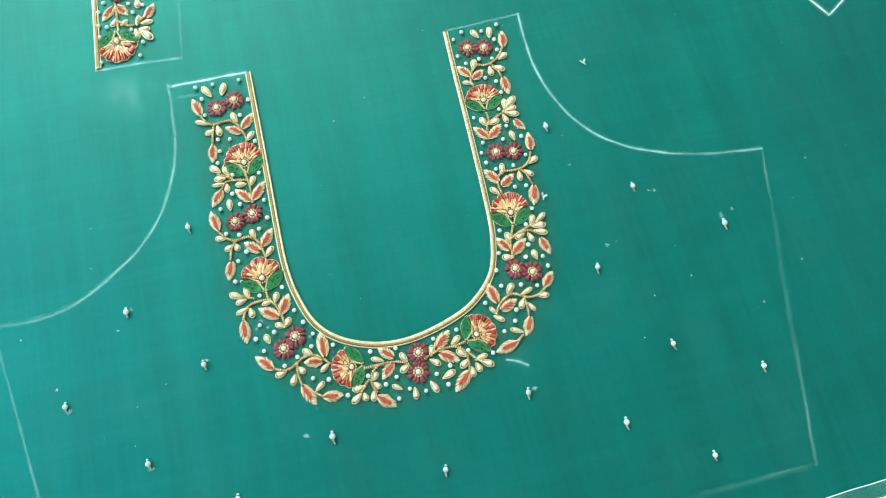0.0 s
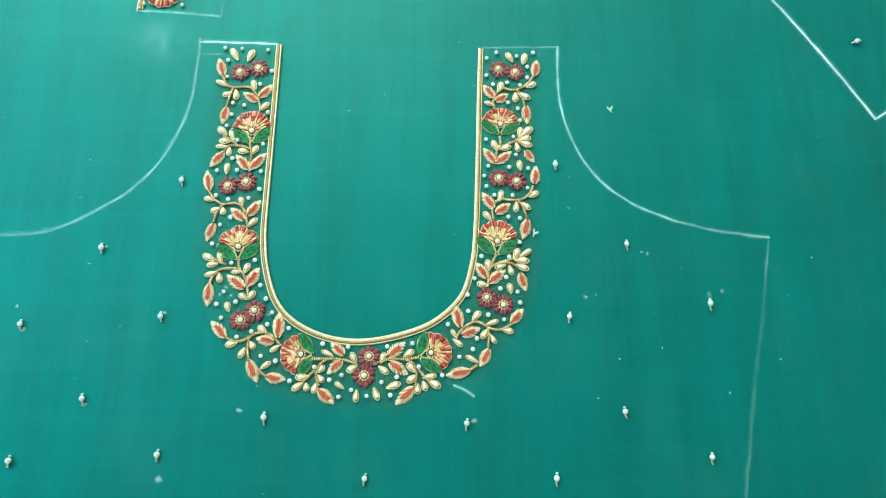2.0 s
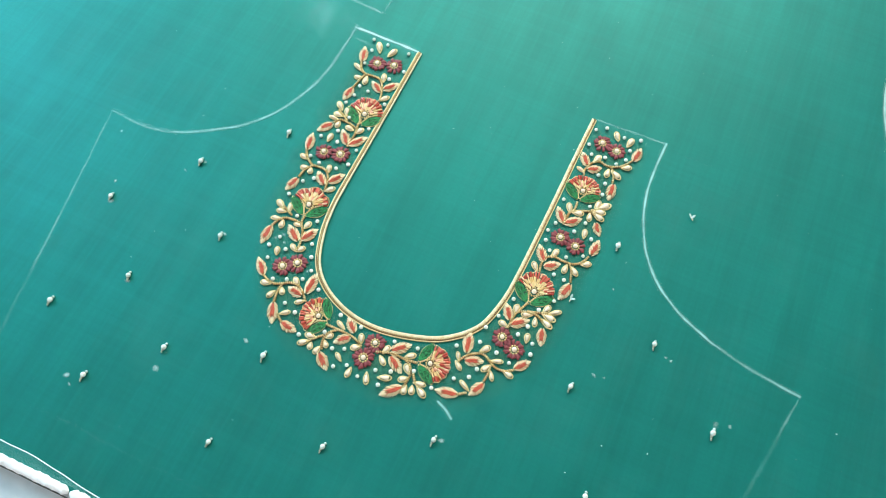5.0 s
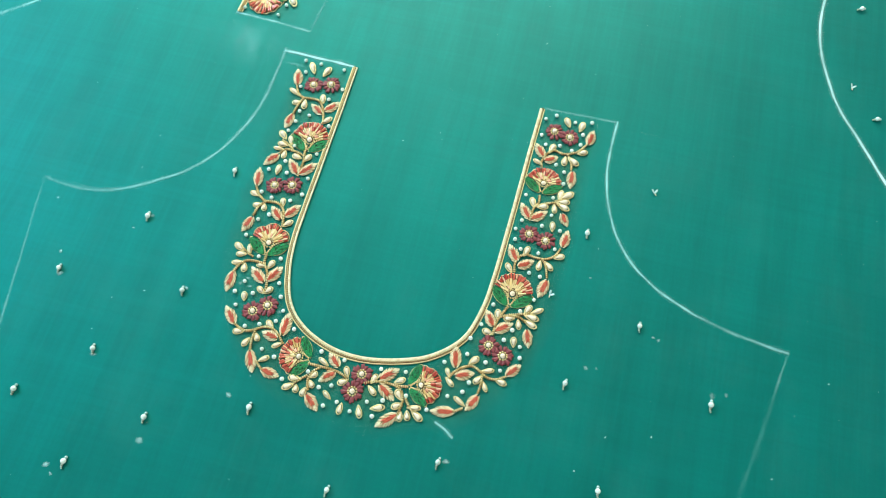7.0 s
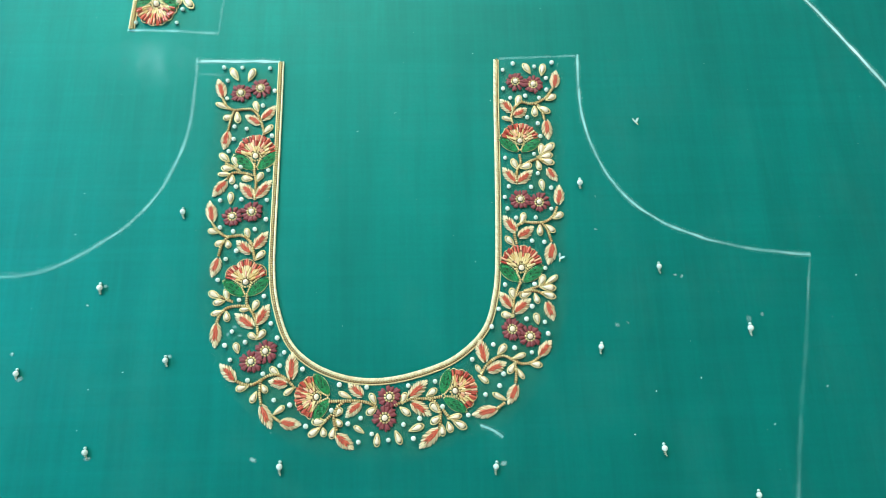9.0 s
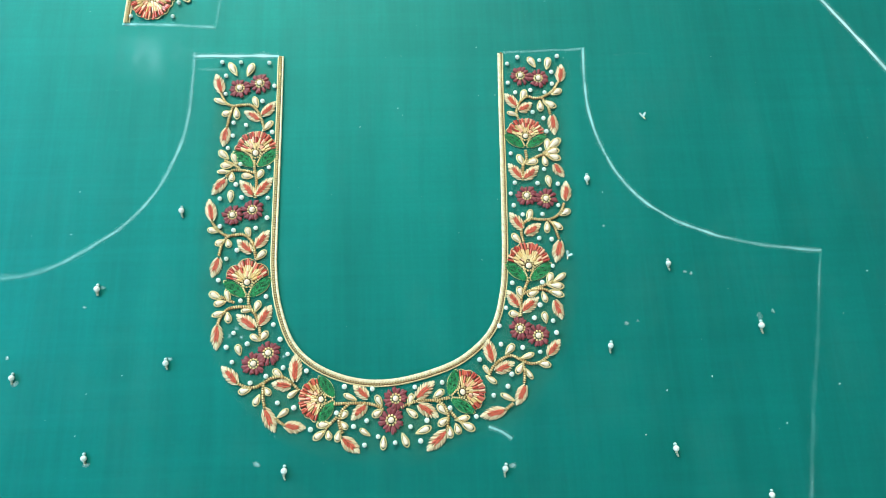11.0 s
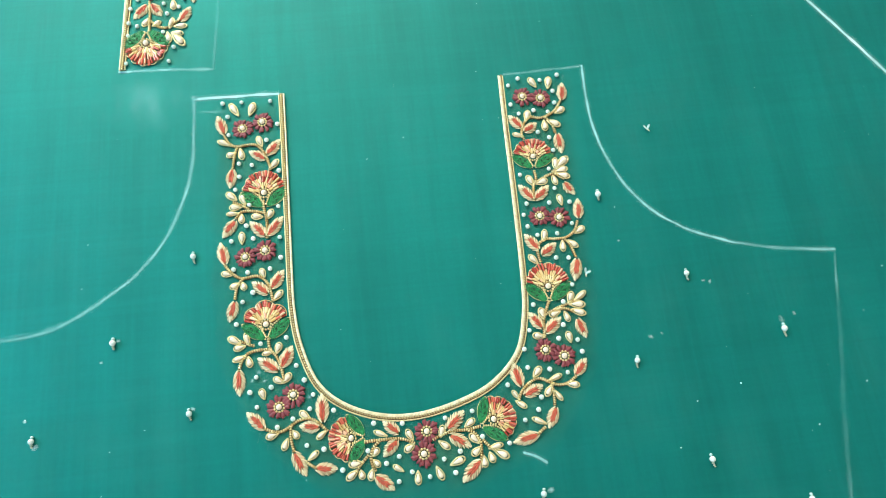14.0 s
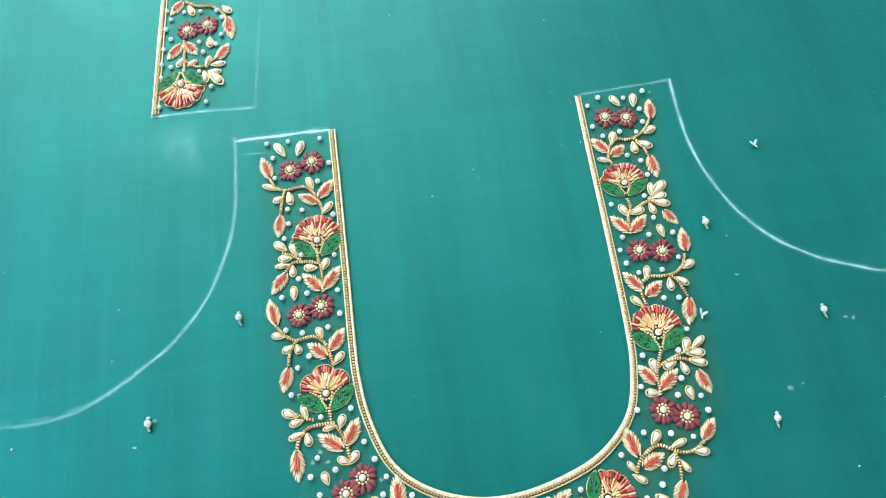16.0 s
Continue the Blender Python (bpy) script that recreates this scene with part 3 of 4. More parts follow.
def bead_pattern():
    ob = template("round_bead", "small round white pearl bead sewn on teal fabric", "bead", "round pearl beads")
    soup, hole = Soup(), Soup()
    soup.ball((0, 0, 0.0012), 0.00152, 0.00152, 0.00135, 0, 12, 8)
    hole.capsule((-0.0004, 0, 0.00245), (0.0004, 0, 0.00245), 0.00025, 1, 0.8, 5)
    part("pearl", soup, WHITE, ob)
    part("stitch", hole, CREAM, ob)
    return ob


def petal_mesh(split):
    """A petal of two strands, joined at the foot and parted at the blunt tip."""
    soup = Soup()
    for s in (-1, 1):
        long = 0.0069 + 0.0003 * s * split
        soup.capsule((s * 0.00022, 0.0028, 0.0007), (s * 0.00082 * split, long, 0.0009), 0.00080, 1.3, 0.8, 7)
    soup.capsule((0, 0.0030, 0.0010), (0.0001, 0.0064, 0.0012), 0.00060, 1.2, 0.8, 6)
    return soup.mesh("petal", MAROON)


PETALS = [petal_mesh(0.8), petal_mesh(1.0), petal_mesh(1.15)]


RING_BEAD = Soup()
RING_BEAD.ball((0, 0, 0), 0.0008, 0.0008, 0.00085)
RING_BEAD = RING_BEAD.mesh("ring_bead", GOLD)


def daisy_pattern(count):
    ob = template("beaded_daisy", "maroon beaded daisy with a gold-ringed pearl centre", "beaded flower", "maroon daisies")
    pearl = Soup()
    pearl.ball((0, 0, 0.0017), 0.00175, 0.00175, 0.0015, 0, 12, 8)
    for i in range(10):
        a = 2 * math.pi * i / 10
        part("ring_bead", RING_BEAD, None, ob, m=pose(0.00265 * math.cos(a), 0.00265 * math.sin(a), 0.0010, 0, 0, 36 * i))
    part("centre_pearl", pearl, PEARL, ob, "cream pearl")
    for i in range(count):
        part("petal", rnd.choice(PETALS), None, ob, m=pose(0, 0, 0, 0, 0, 360 * i / count + rnd.uniform(-7, 7)) @ Matrix.Diagonal((rnd.uniform(0.85, 1.1), rnd.uniform(0.88, 1.08), rnd.uniform(0.85, 1.2), 1)))
    return ob


def tube_mesh(name, mat):
    soup = Soup()
    rows = [[(0, 0, 0)]]
    for u, k in ((0.0, 0.6), (0.07, 1.0), (0.5, 1.06), (0.93, 1.0), (1.0, 0.6)):
        rows.append([(math.cos(a) * k, u, math.sin(a) * k) for a in (2 * math.pi * i / 7 for i in range(7))])
    soup.rings(rows + [[(0, 1, 0)]])
    return soup.mesh(name, mat)


TUBES = {"red_tube": tube_mesh("red_tube", RED), "peach_tube": tube_mesh("peach_tube", PEACH), "amber_tube": tube_mesh("amber_tube", AMBER)}


def lotus_pattern(scalloped):
    """A fan of glass tubes, in three scalloped petals or one ragged spread, over two green sepals; the pearl is at the origin."""
    ob = template("beaded_lotus", "fan-shaped lotus in red and amber glass beads with green sepals", "beaded flower", "lotus flowers")
    pearl, edge = Soup(), Soup()
    pearl.ball((0, 0, 0.0020), 0.0019, 0.0019, 0.0016, 0, 12, 8)
    for i in range(11):
        a = 2 * math.pi * i / 11
        part("ring_bead", RING_BEAD, None, ob, m=pose(0.0031 * math.cos(a), 0.0031 * math.sin(a), 0.0011))
    for s in (-1, 1):
        for k in range(5):
            part("ring_bead", RING_BEAD, None, ob, m=pose(s * (0.0031 - 0.0006 * k), -0.0022 - 0.0014 * k, 0.0010))
            part("ring_bead", RING_BEAD, None, ob, m=pose(s * (0.0040 + 0.0013 * k), -0.0008 + 0.0010 * k, 0.0011))
    line, fan = [], [(0.0, -0.001, 0.0003)]

    def tube(red, turn, start, end, thick):
        kind = ("red_tube" if rnd.random() < 0.84 else "peach_tube") if red else ("amber_tube" if rnd.random() < 0.86 else "peach_tube")
        m = pose(0, 0, 0, rnd.uniform(-4, 4), 0, -turn) @ Matrix.Translation((0, start * 0.001, 0.0011 + rnd.uniform(0, 0.0004))) @ Matrix.Diagonal((thick, (end - start) * 0.001, thick, 1))
        part(kind, TUBES[kind], None, ob, m=m)

    if scalloped:
        for lobe in (-1, 0, 1):
            mid = lobe * 49
            for k in range(9):
                u = (k - 4) / 4
                ang, rad = radians(mid + u * 24.5), 16.0 * (1 - 0.13 * u ** 2) * (0.95 if lobe else 1.0)
                line.append((math.sin(ang) * rad * 0.001, math.cos(ang) * rad * 0.001, 0.0005))
            for count, a0, a1, thick in ((8, 0.72, 1.0, 0.00070), (6, 0.50, 0.76, 0.00072), (5, 0.27, 0.54, 0.00070)):
                for k in range(count):
                    u = (k + 0.5) / count * 2 - 1
                    rad = 15.4 * (1 - 0.12 * u ** 2) * (0.95 if lobe else 1.0)
                    red = count == 8 or (count == 6 and k in (0, 5) and rnd.random() < 0.7)
                    tube(red, mid + u * (25 - 3.5 / count) + rnd.uniform(-2.5, 2.5), rad * (a0 + rnd.uniform(-0.03, 0.02)), rad * (a1 + rnd.uniform(-0.04, 0.02)), thick)
            gap = radians(mid + 24.5)
            if lobe < 1:
                edge.tube([(math.sin(gap) * r * 0.001, math.cos(gap) * r * 0.001, 0.0014) for r in (4.5, 7, 10, 13.4)], 0.00034, 5)
    else:
        for k in range(33):
            ang = radians((k - 16) / 16 * 76)
            rad = 15.4 * (1 - 0.10 * abs(math.sin(ang)) ** 2 + 0.035 * math.sin(k * 1.15))
            line.append((math.sin(ang) * rad * 0.001, math.cos(ang) * rad * 0.001, 0.0005))
        for count, a0, a1, thick in ((25, 0.72, 1.0, 0.00072), (19, 0.46, 0.75, 0.00068), (13, 0.26, 0.49, 0.00066)):
            for k in range(count):
                turn = ((k + 0.5) / count * 2 - 1) * 75 + rnd.uniform(-3, 3)
                rad = 15.7 * (1 - 0.10 * math.sin(radians(turn)) ** 2)
                red = count == 25 and rnd.random() < 0.94 or count == 19 and rnd.random() < 0.15
                tube(red, turn, rad * (a0 + rnd.uniform(-0.07, 0.05)), rad * (a1 + rnd.uniform(-0.06, 0.02)), thick * rnd.uniform(0.85, 1.1))
    fan += [(x * 0.93, y * 0.93, 0.0004) for x, y, z in line]
    under = Soup()
    under.verts = fan
    under.faces = [[0, k + 1, k] for k in range(1, len(fan) - 1)]
    part("petal_backing", under, RUST_SHADE, ob, "dark brown core standing for shade between beads backing")
    edge.tube(line, 0.00035, 5)
    part("pearl", pearl, PEARL, ob, "cream pearl")
    part("petal_outline", edge, ZARI, ob, "thin gold thread")
    for s in (-1, 1):
        sepal, rim = Soup(), Soup()
        base, tip = Vector((s * 1.0, -9.2, 0)), Vector((s * 14.8, 2.6, 0))
        axis = (tip - base)
        long = axis.length
        axis.normalize()
        out = Vector((axis.y, -axis.x, 0)) * s
        loop = []
        for k in range(24):
            u = k / 12 if k < 12 else 2 - k / 12
            w = math.sin(math.pi * u) ** 0.85 * (3.9 if k < 12 else -3.2)
            loop.append((base + axis * long * u + out * w) * 0.001 + Vector((0, 0, 0.0004)))
        rim.tube(loop, 0.00034, 5, 1.0, True, 0.15)
        flat = [p * 1.0 - Vector((0, 0, 0.0001)) for p in loop]
        ground = Soup()
        ground.rings([flat, [sum(flat, Vector()) / 24 + Vector((0, 0, 0.0003))]])

        def chain(points):
            """A line of overlapping loops of thread."""
            run = spline([p * 0.001 for p in points], 0.0015)
            for p, q in zip(run, run[1:]):
                way = (q - p).normalized()
                across = Vector((-way.y, way.x, 0))
                for side in (-1, 1):
                    sepal.capsule(p - way * 0.0003 + Vector((0, 0, 0.0007)), q + across * side * 0.0007 + Vector((0, 0, 0.0010 + rnd.uniform(0, 0.0003))), 0.00043, 1.1, 0.9, 5)

        def at(u, w):
            return base + axis * long * u + out * w * math.sin(math.pi * u) ** 0.85

        chain([at(u, 3.1) for u in (0.06, 0.2, 0.35, 0.5, 0.65, 0.8, 0.93)])
        chain([at(u, -2.4) for u in (0.06, 0.2, 0.35, 0.5, 0.65, 0.8, 0.93)])
        chain([at(u, 0.3) for u in (0.05, 0.35, 0.65, 0.94)])
        for u in (0.20, 0.42, 0.64):
            chain([at(u, 0.3), at(u + 0.16, 2.6)])
            chain([at(u, 0.3), at(u + 0.16, -2.0)])
        part("sepal_ground", ground, DEEP_GREEN, ob, "deep green thread ground")
        leaf = part("sepal", sepal, GREEN, ob, "green chain-stitched sepal")
        part("sepal_outline", rim, ZARI, leaf, "thin gold thread")
    return ob


def drop_stack_pattern(kind):
    """A loose spot: a pearl with a tiny bead above and gold ones below."""
    ob = template("bead_spot", "single white pearl between tiny beads sewn on teal fabric", "bead", "scattered bead spots")
    big, small, tail = Soup(), Soup(), Soup()
    big.ball((0, 0, 0.0019), 0.00193, 0.00195, 0.0019, 0, 12, 8)
    small.ball((0.0002, 0.0027, 0.0012), 0.00115, 0.0010, 0.0011)
    tail.ball((-0.0001, -0.0023, 0.0010), 0.00095, 0.0007, 0.0009)
    tail.ball((0.0001, -0.0036, 0.0009), 0.0008, 0.0006, 0.0008)
    if kind:
        tail.ball((0.0005, -0.0046, 0.0008), 0.0006, 0.0005, 0.0006)
    part("pearl", big, WHITE, ob, "white pearl")
    part("top_bead", small, CLEAR, ob, "tiny clear bead")
    part("tail_bead", tail, TAIL, ob, "tiny dull cream beads")
    return ob


LEAVES = [leaf_pattern() for i in range(4)]
DROPS = [drop_pattern(True), drop_pattern(True), drop_pattern(False)]
BEAD = bead_pattern()
DAISIES = [daisy_pattern(12), daisy_pattern(11), daisy_pattern(11)]
LOTUS = {"left_middle": lotus_pattern(True), "other": lotus_pattern(False), "right_middle": lotus_pattern(False)}
SPOTS = [drop_stack_pattern(0), drop_stack_pattern(1)]


def set_along(pattern, x0, y0, x1, y1, length, wide=1.0, grow=1.0):
    """A copy of a pattern that starts at one point and reaches to another, in millimetres."""
    far = math.hypot(x1 - x0, y1 - y0)
    s = far / length * grow
    w = (0.35 * s + 0.65) * wide
    turn = math.degrees(math.atan2(-(x1 - x0), y1 - y0))
    return copy_thing(pattern, pose(x0 * 0.001, y0 * 0.001, 0.0, 0, 0, turn) @ Matrix.Diagonal((w, s, w, 1)))


def bead_stem(line):
    """A row of small beads, laid over a dark core that stands for shade."""
    soup = Soup()
    pts = spline(mm(line), 0.0014)
    for i, p in enumerate(pts):
        way = pts[min(i + 1, len(pts) - 1)] - pts[max(i - 1, 0)]
        turn = math.atan2(way.y, way.x) + rnd.uniform(-0.2, 0.2)
        k = rnd.uniform(0.88, 1.1)
        soup.ball((p.x, p.y, 0.0010), 0.00057 * k, 0.00115 * k, 0.0010 * k, turn)
    return soup


# dark tube whose colour paints the shade between a stem's beads
def shade_core(line, r):
    soup = Soup()
    soup.tube([p + Vector((0, 0, 0.0004)) for p in spline(mm(line), 0.003)], r, 5, 0.5)
    return soup


PLACES = {"top": "near the shoulder line", "middle": "along the straight neckline", "curve": "on the lower neckline curve",
          "centre": "at the neckline's bottom centre", "sleeve": "beside the straight border"}
KINDS = {"daisy": "maroon beaded daisy with pearl centre", "lotus": "red-amber bead lotus with green sepals", "bead": "round white pearl bead",
         "drop": "cream teardrop pearl ringed with gold thread", "leaf": "cream and coral silk-stitched leaf", "vine": "curving stem of small gold beads"}


def stitch_motif(where, daisies, lotus, beads, drops, leaves, vines):
    def name_it(ob, what):
        return tagged(ob, KINDS[what] + " " + PLACES[where.split("_")[-1]])

    for x, y in daisies:
        s = rnd.uniform(1.0, 1.08)
        name_it(copy_thing(rnd.choice(DAISIES), pose(x * 0.001, y * 0.001, 0, 0, 0, rnd.uniform(0, 360)) @ Matrix.Diagonal((s, s, 1, 1))), "daisy")
    for x0, y0, x1, y1 in lotus:
        name_it(set_along(LOTUS.get(where, LOTUS["other"]), x0, y0, x1, y1, 16.2), "lotus")
    for x, y in beads:
        s = rnd.uniform(0.92, 1.08)
        name_it(copy_thing(BEAD, pose(x * 0.001, y * 0.001, 0, 0, 0, rnd.uniform(0, 360)) @ Matrix.Diagonal((s, s, s, 1))), "bead")
    for k, (x0, y0, x1, y1) in enumerate(drops):
        name_it(set_along(DROPS[0 if k % 3 else 1] if rnd.random() < 0.8 else DROPS[2], x0, y0, x1, y1, 6.6, rnd.uniform(0.92, 1.08), 1.0), "drop")
    for x0, y0, x1, y1 in leaves:
        name_it(set_along(rnd.choice(LEAVES), x0, y0, x1, y1, 13.2, rnd.uniform(1.10, 1.24)), "leaf")
    for group in vines:
        vine = name_it(tagged(new("beaded_vine"), "", "beaded vine", "gold bead vines"), "vine")
        for k, line in enumerate(group):
            stem = part("side_stem" if k else "main_stem", bead_stem(line), GOLD, vine)
            part("core_thread", shade_core(line, 0.0010), RUST_SHADE, stem, "dark brown core standing for shade between beads")


BORDER_BEAD = Soup()
BORDER_BEAD.ball((0, 0, 0), 0.00054, 0.00130, 0.0012)
BORDER_BEAD = BORDER_BEAD.mesh("border_bead", GOLD)


def bead_border(name, line, inside, label):
    """A row of gold beads with a pale braided cord along its inner side and a gold thread outside."""
    ob = tagged(new(name), label, "beaded border")
    row, cord, wire, core = Soup(), Soup(), Soup(), Soup()
    pts = spline(mm(line), 0.00158)

    def shifted(pts, d, last=None):
        """The line moved sideways by d, or from d to last along its length."""
        out = []
        for i, p in enumerate(pts):
            way = (pts[min(i + 1, len(pts) - 1)] - pts[max(i - 1, 0)]).normalized()
            k = d if last is None else d + (last - d) * i / len(pts)
            out.append(p + Vector((-way.y, way.x, 0)) * k * inside)
        return out

    for i, p in enumerate(shifted(pts, -0.0007, -0.0001)):
        way = pts[min(i + 1, len(pts) - 1)] - pts[max(i - 1, 0)]
        k = rnd.uniform(0.93, 1.05) * (1.0 - 0.52 * min(1.0, 1.8 * i / len(pts)))
        if i < 300:
            part("border_bead", BORDER_BEAD, None, ob, m=pose(p.x, p.y, 0.0013, 0, 0, math.degrees(math.atan2(way.y, way.x))) @ Matrix.Diagonal((1, k, k, 1)))
        else:
            row.ball((p.x, p.y, 0.0013), 0.00054, 0.00130 * k, 0.0012 * k, math.atan2(way.y, way.x))
    fine = spline(mm(line), 0.0010)
    middle = shifted(fine, 0.0011, 0.0012)
    for i in range(len(middle) - 1):
        p, way = middle[i], (middle[i + 1] - middle[i]).normalized()
        side = Vector((-way.y, way.x, 0))
        w = 0.0003 + 0.0008 * min(1.0, 1.8 * i / len(middle))
        a, b = p - side * w - way * 0.0008, p + side * w + way * 0.0008
        cord.capsule(a + Vector((0, 0, 0.0010)), b + Vector((0, 0, 0.0012)), 0.00058, 1.0, 1.4, 6)
    wire.tube([p + Vector((0, 0, 0.0005)) for p in shifted(fine, -0.0022, -0.0012)], 0.00052, 6, 1.0, False, 0.25)
    # dark core: shade in the border's bead gaps, put in as colour
    core.tube([p + Vector((0, 0, 0.0005)) for p in shifted(fine, -0.0004, 0.0003)], 0.0019, 6, 0.3)
    if row.verts:
        tagged(part("bead_run", row, GOLD, ob, "further gold beads of the same row"), kind="stuff")
    part("braided_cord", cord, CORD, ob, "pale cream braided cord")
    part("edge_thread", wire, ZARI, ob, "gold edge thread")
    part("core_thread", core, RUST_SHADE, ob, "dark brown core for shade between the border beads")
    return ob


bead_border("neckline_border", NECK, 1, "U-shaped neckline border of gold beads and cream cord")
bead_border("sleeve_border", [(-181.5, 27.5), (-178.6, 75), (-175.0, 128)], 1, "straight border of gold beads and cream cord")

# the flower band round the neckline, then the piece beside it; all in millimetres
stitch_motif("left_top",
    daisies=[(-101.7, -24.8), (-88.6, -21.2)],
    lotus=[(-89.4, -72.6, -90, -56.3)],
    beads=[(-114.3, -4.9), (-101.8, -5.1), (-82.7, -5.8), (-111.2, -15.3), (-78.7, -23.5), (-110.9, -28.9), (-86.3, -34.8), (-104.7, -50.3), (-96.5, -52.1), (-79.2, -57.7), (-104.7, -59.7), (-107.6, -68.6), (-99, -80), (-80.7, -82.7), (-101.3, -94.2), (-111, -103.7), (-97.3, -103.2)],
    drops=[(-104.4, -14.5, -109.3, -5.8), (-96.8, -15.1, -93.7, -6.5), (-109.8, -36.5, -117.8, -32.6), (-106.6, -42.4, -112.4, -44), (-103.7, -39.5, -102.6, -47), (-89.5, -38.9, -92, -31.7), (-85.2, -56, -79.5, -49.9), (-107.2, -75.8, -113, -70.5), (-101.6, -79.5, -104.1, -72.3), (-104.4, -81.1, -111.4, -80.6), (-106.1, -85, -113.3, -84.9), (-104.2, -85.8, -104.3, -91.8), (-91, -88.9, -97.6, -87.9), (-88.1, -90.5, -84.6, -84.6), (-104.4, -105.8, -104.4, -98.4)],
    leaves=[(-113.6, -28, -118, -13.9), (-87.3, -48.5, -98, -41.7), (-86.3, -45.6, -77.6, -34.9), (-109, -53.9, -111, -66.9), (-108, -89.7, -116.2, -100.5), (-89.5, -102.2, -98.9, -91.5), (-88.4, -102.2, -78.3, -89.9)],
    vines=[[[(-113.9, -28.9), (-110.6, -35.2), (-105.6, -37.8), (-98.9, -37.1), (-93.3, -37.6), (-88.6, -43.1), (-86.2, -49.4), (-84.5, -55.6)], [(-105.6, -37.8), (-107.6, -44.9), (-109, -53.9)]], [[(-90, -77.8), (-89.8, -83.7), (-88.4, -91.7), (-88.7, -103.4)], [(-90.4, -86.1), (-97, -84.4), (-104.3, -84.3), (-107.7, -88.5)], [(-99.6, -82.8), (-104.5, -79.5), (-109, -77.4)]]])
stitch_motif("left_middle",
    daisies=[(-102.6, -115), (-90.2, -111.8)],
    lotus=[(-91.5, -159.5, -92.2, -143.8)],
    beads=[(-80.7, -103.9), (-80.7, -117.4), (-110, -122.5), (-101.4, -125.3), (-87.6, -124.1), (-105.1, -143.9), (-98.7, -138.5), (-109.3, -157.6), (-95.2, -171), (-79.7, -168.8), (-74.7, -186.4), (-98.5, -190.9), (-70.4, -195.6), (-90, -197.8)],
    drops=[(-111.3, -125.8, -117.4, -124.2), (-106.8, -131.9, -112.3, -134.1), (-105, -131.2, -103.7, -136.1), (-91.3, -129.3, -93.3, -123.6), (-86.5, -144.7, -81, -139.2), (-107.4, -169.2, -114.1, -165.5), (-102.1, -171.1, -104.2, -163.9), (-104.5, -171.4, -111, -172.7), (-104.2, -177.8, -111.7, -179.7), (-102.8, -178.2, -101.9, -184.2), (-88.1, -176.5, -94.3, -177.4), (-86, -177.6, -83.8, -171.6), (-83, -195.9, -88.2, -192.6), (-82.6, -195.9, -78.4, -190.8), (-94.2, -204.2, -96.1, -198.3)],
    leaves=[(-114.9, -118.6, -118.1, -103.9), (-89.5, -140.2, -99, -131.7), (-87.5, -137.2, -79.3, -125.8), (-109.7, -143, -113.3, -155.4), (-108.6, -185.8, -108.5, -200.7), (-85.3, -188.5, -97.3, -179.8), (-83.6, -186.8, -76.5, -174.3)],
    vines=[[[(-115.2, -119.3), (-111.7, -124.3), (-105.9, -128.6), (-100.6, -128.3), (-95.3, -128.1), (-90.5, -131.9), (-88.2, -137.6), (-86.9, -144.3)], [(-105.1, -129.4), (-108.4, -134.1), (-109.8, -141.5)]], [[(-90.5, -168.6), (-89.9, -174.7), (-86.3, -179.4), (-83.6, -186.5), (-82.3, -195.2)], [(-88.9, -175), (-96.8, -174.8), (-102.9, -176.1), (-106.8, -180.6), (-108.6, -185.8)], [(-99.3, -171.9), (-103.9, -170), (-107.4, -168.1)]]])
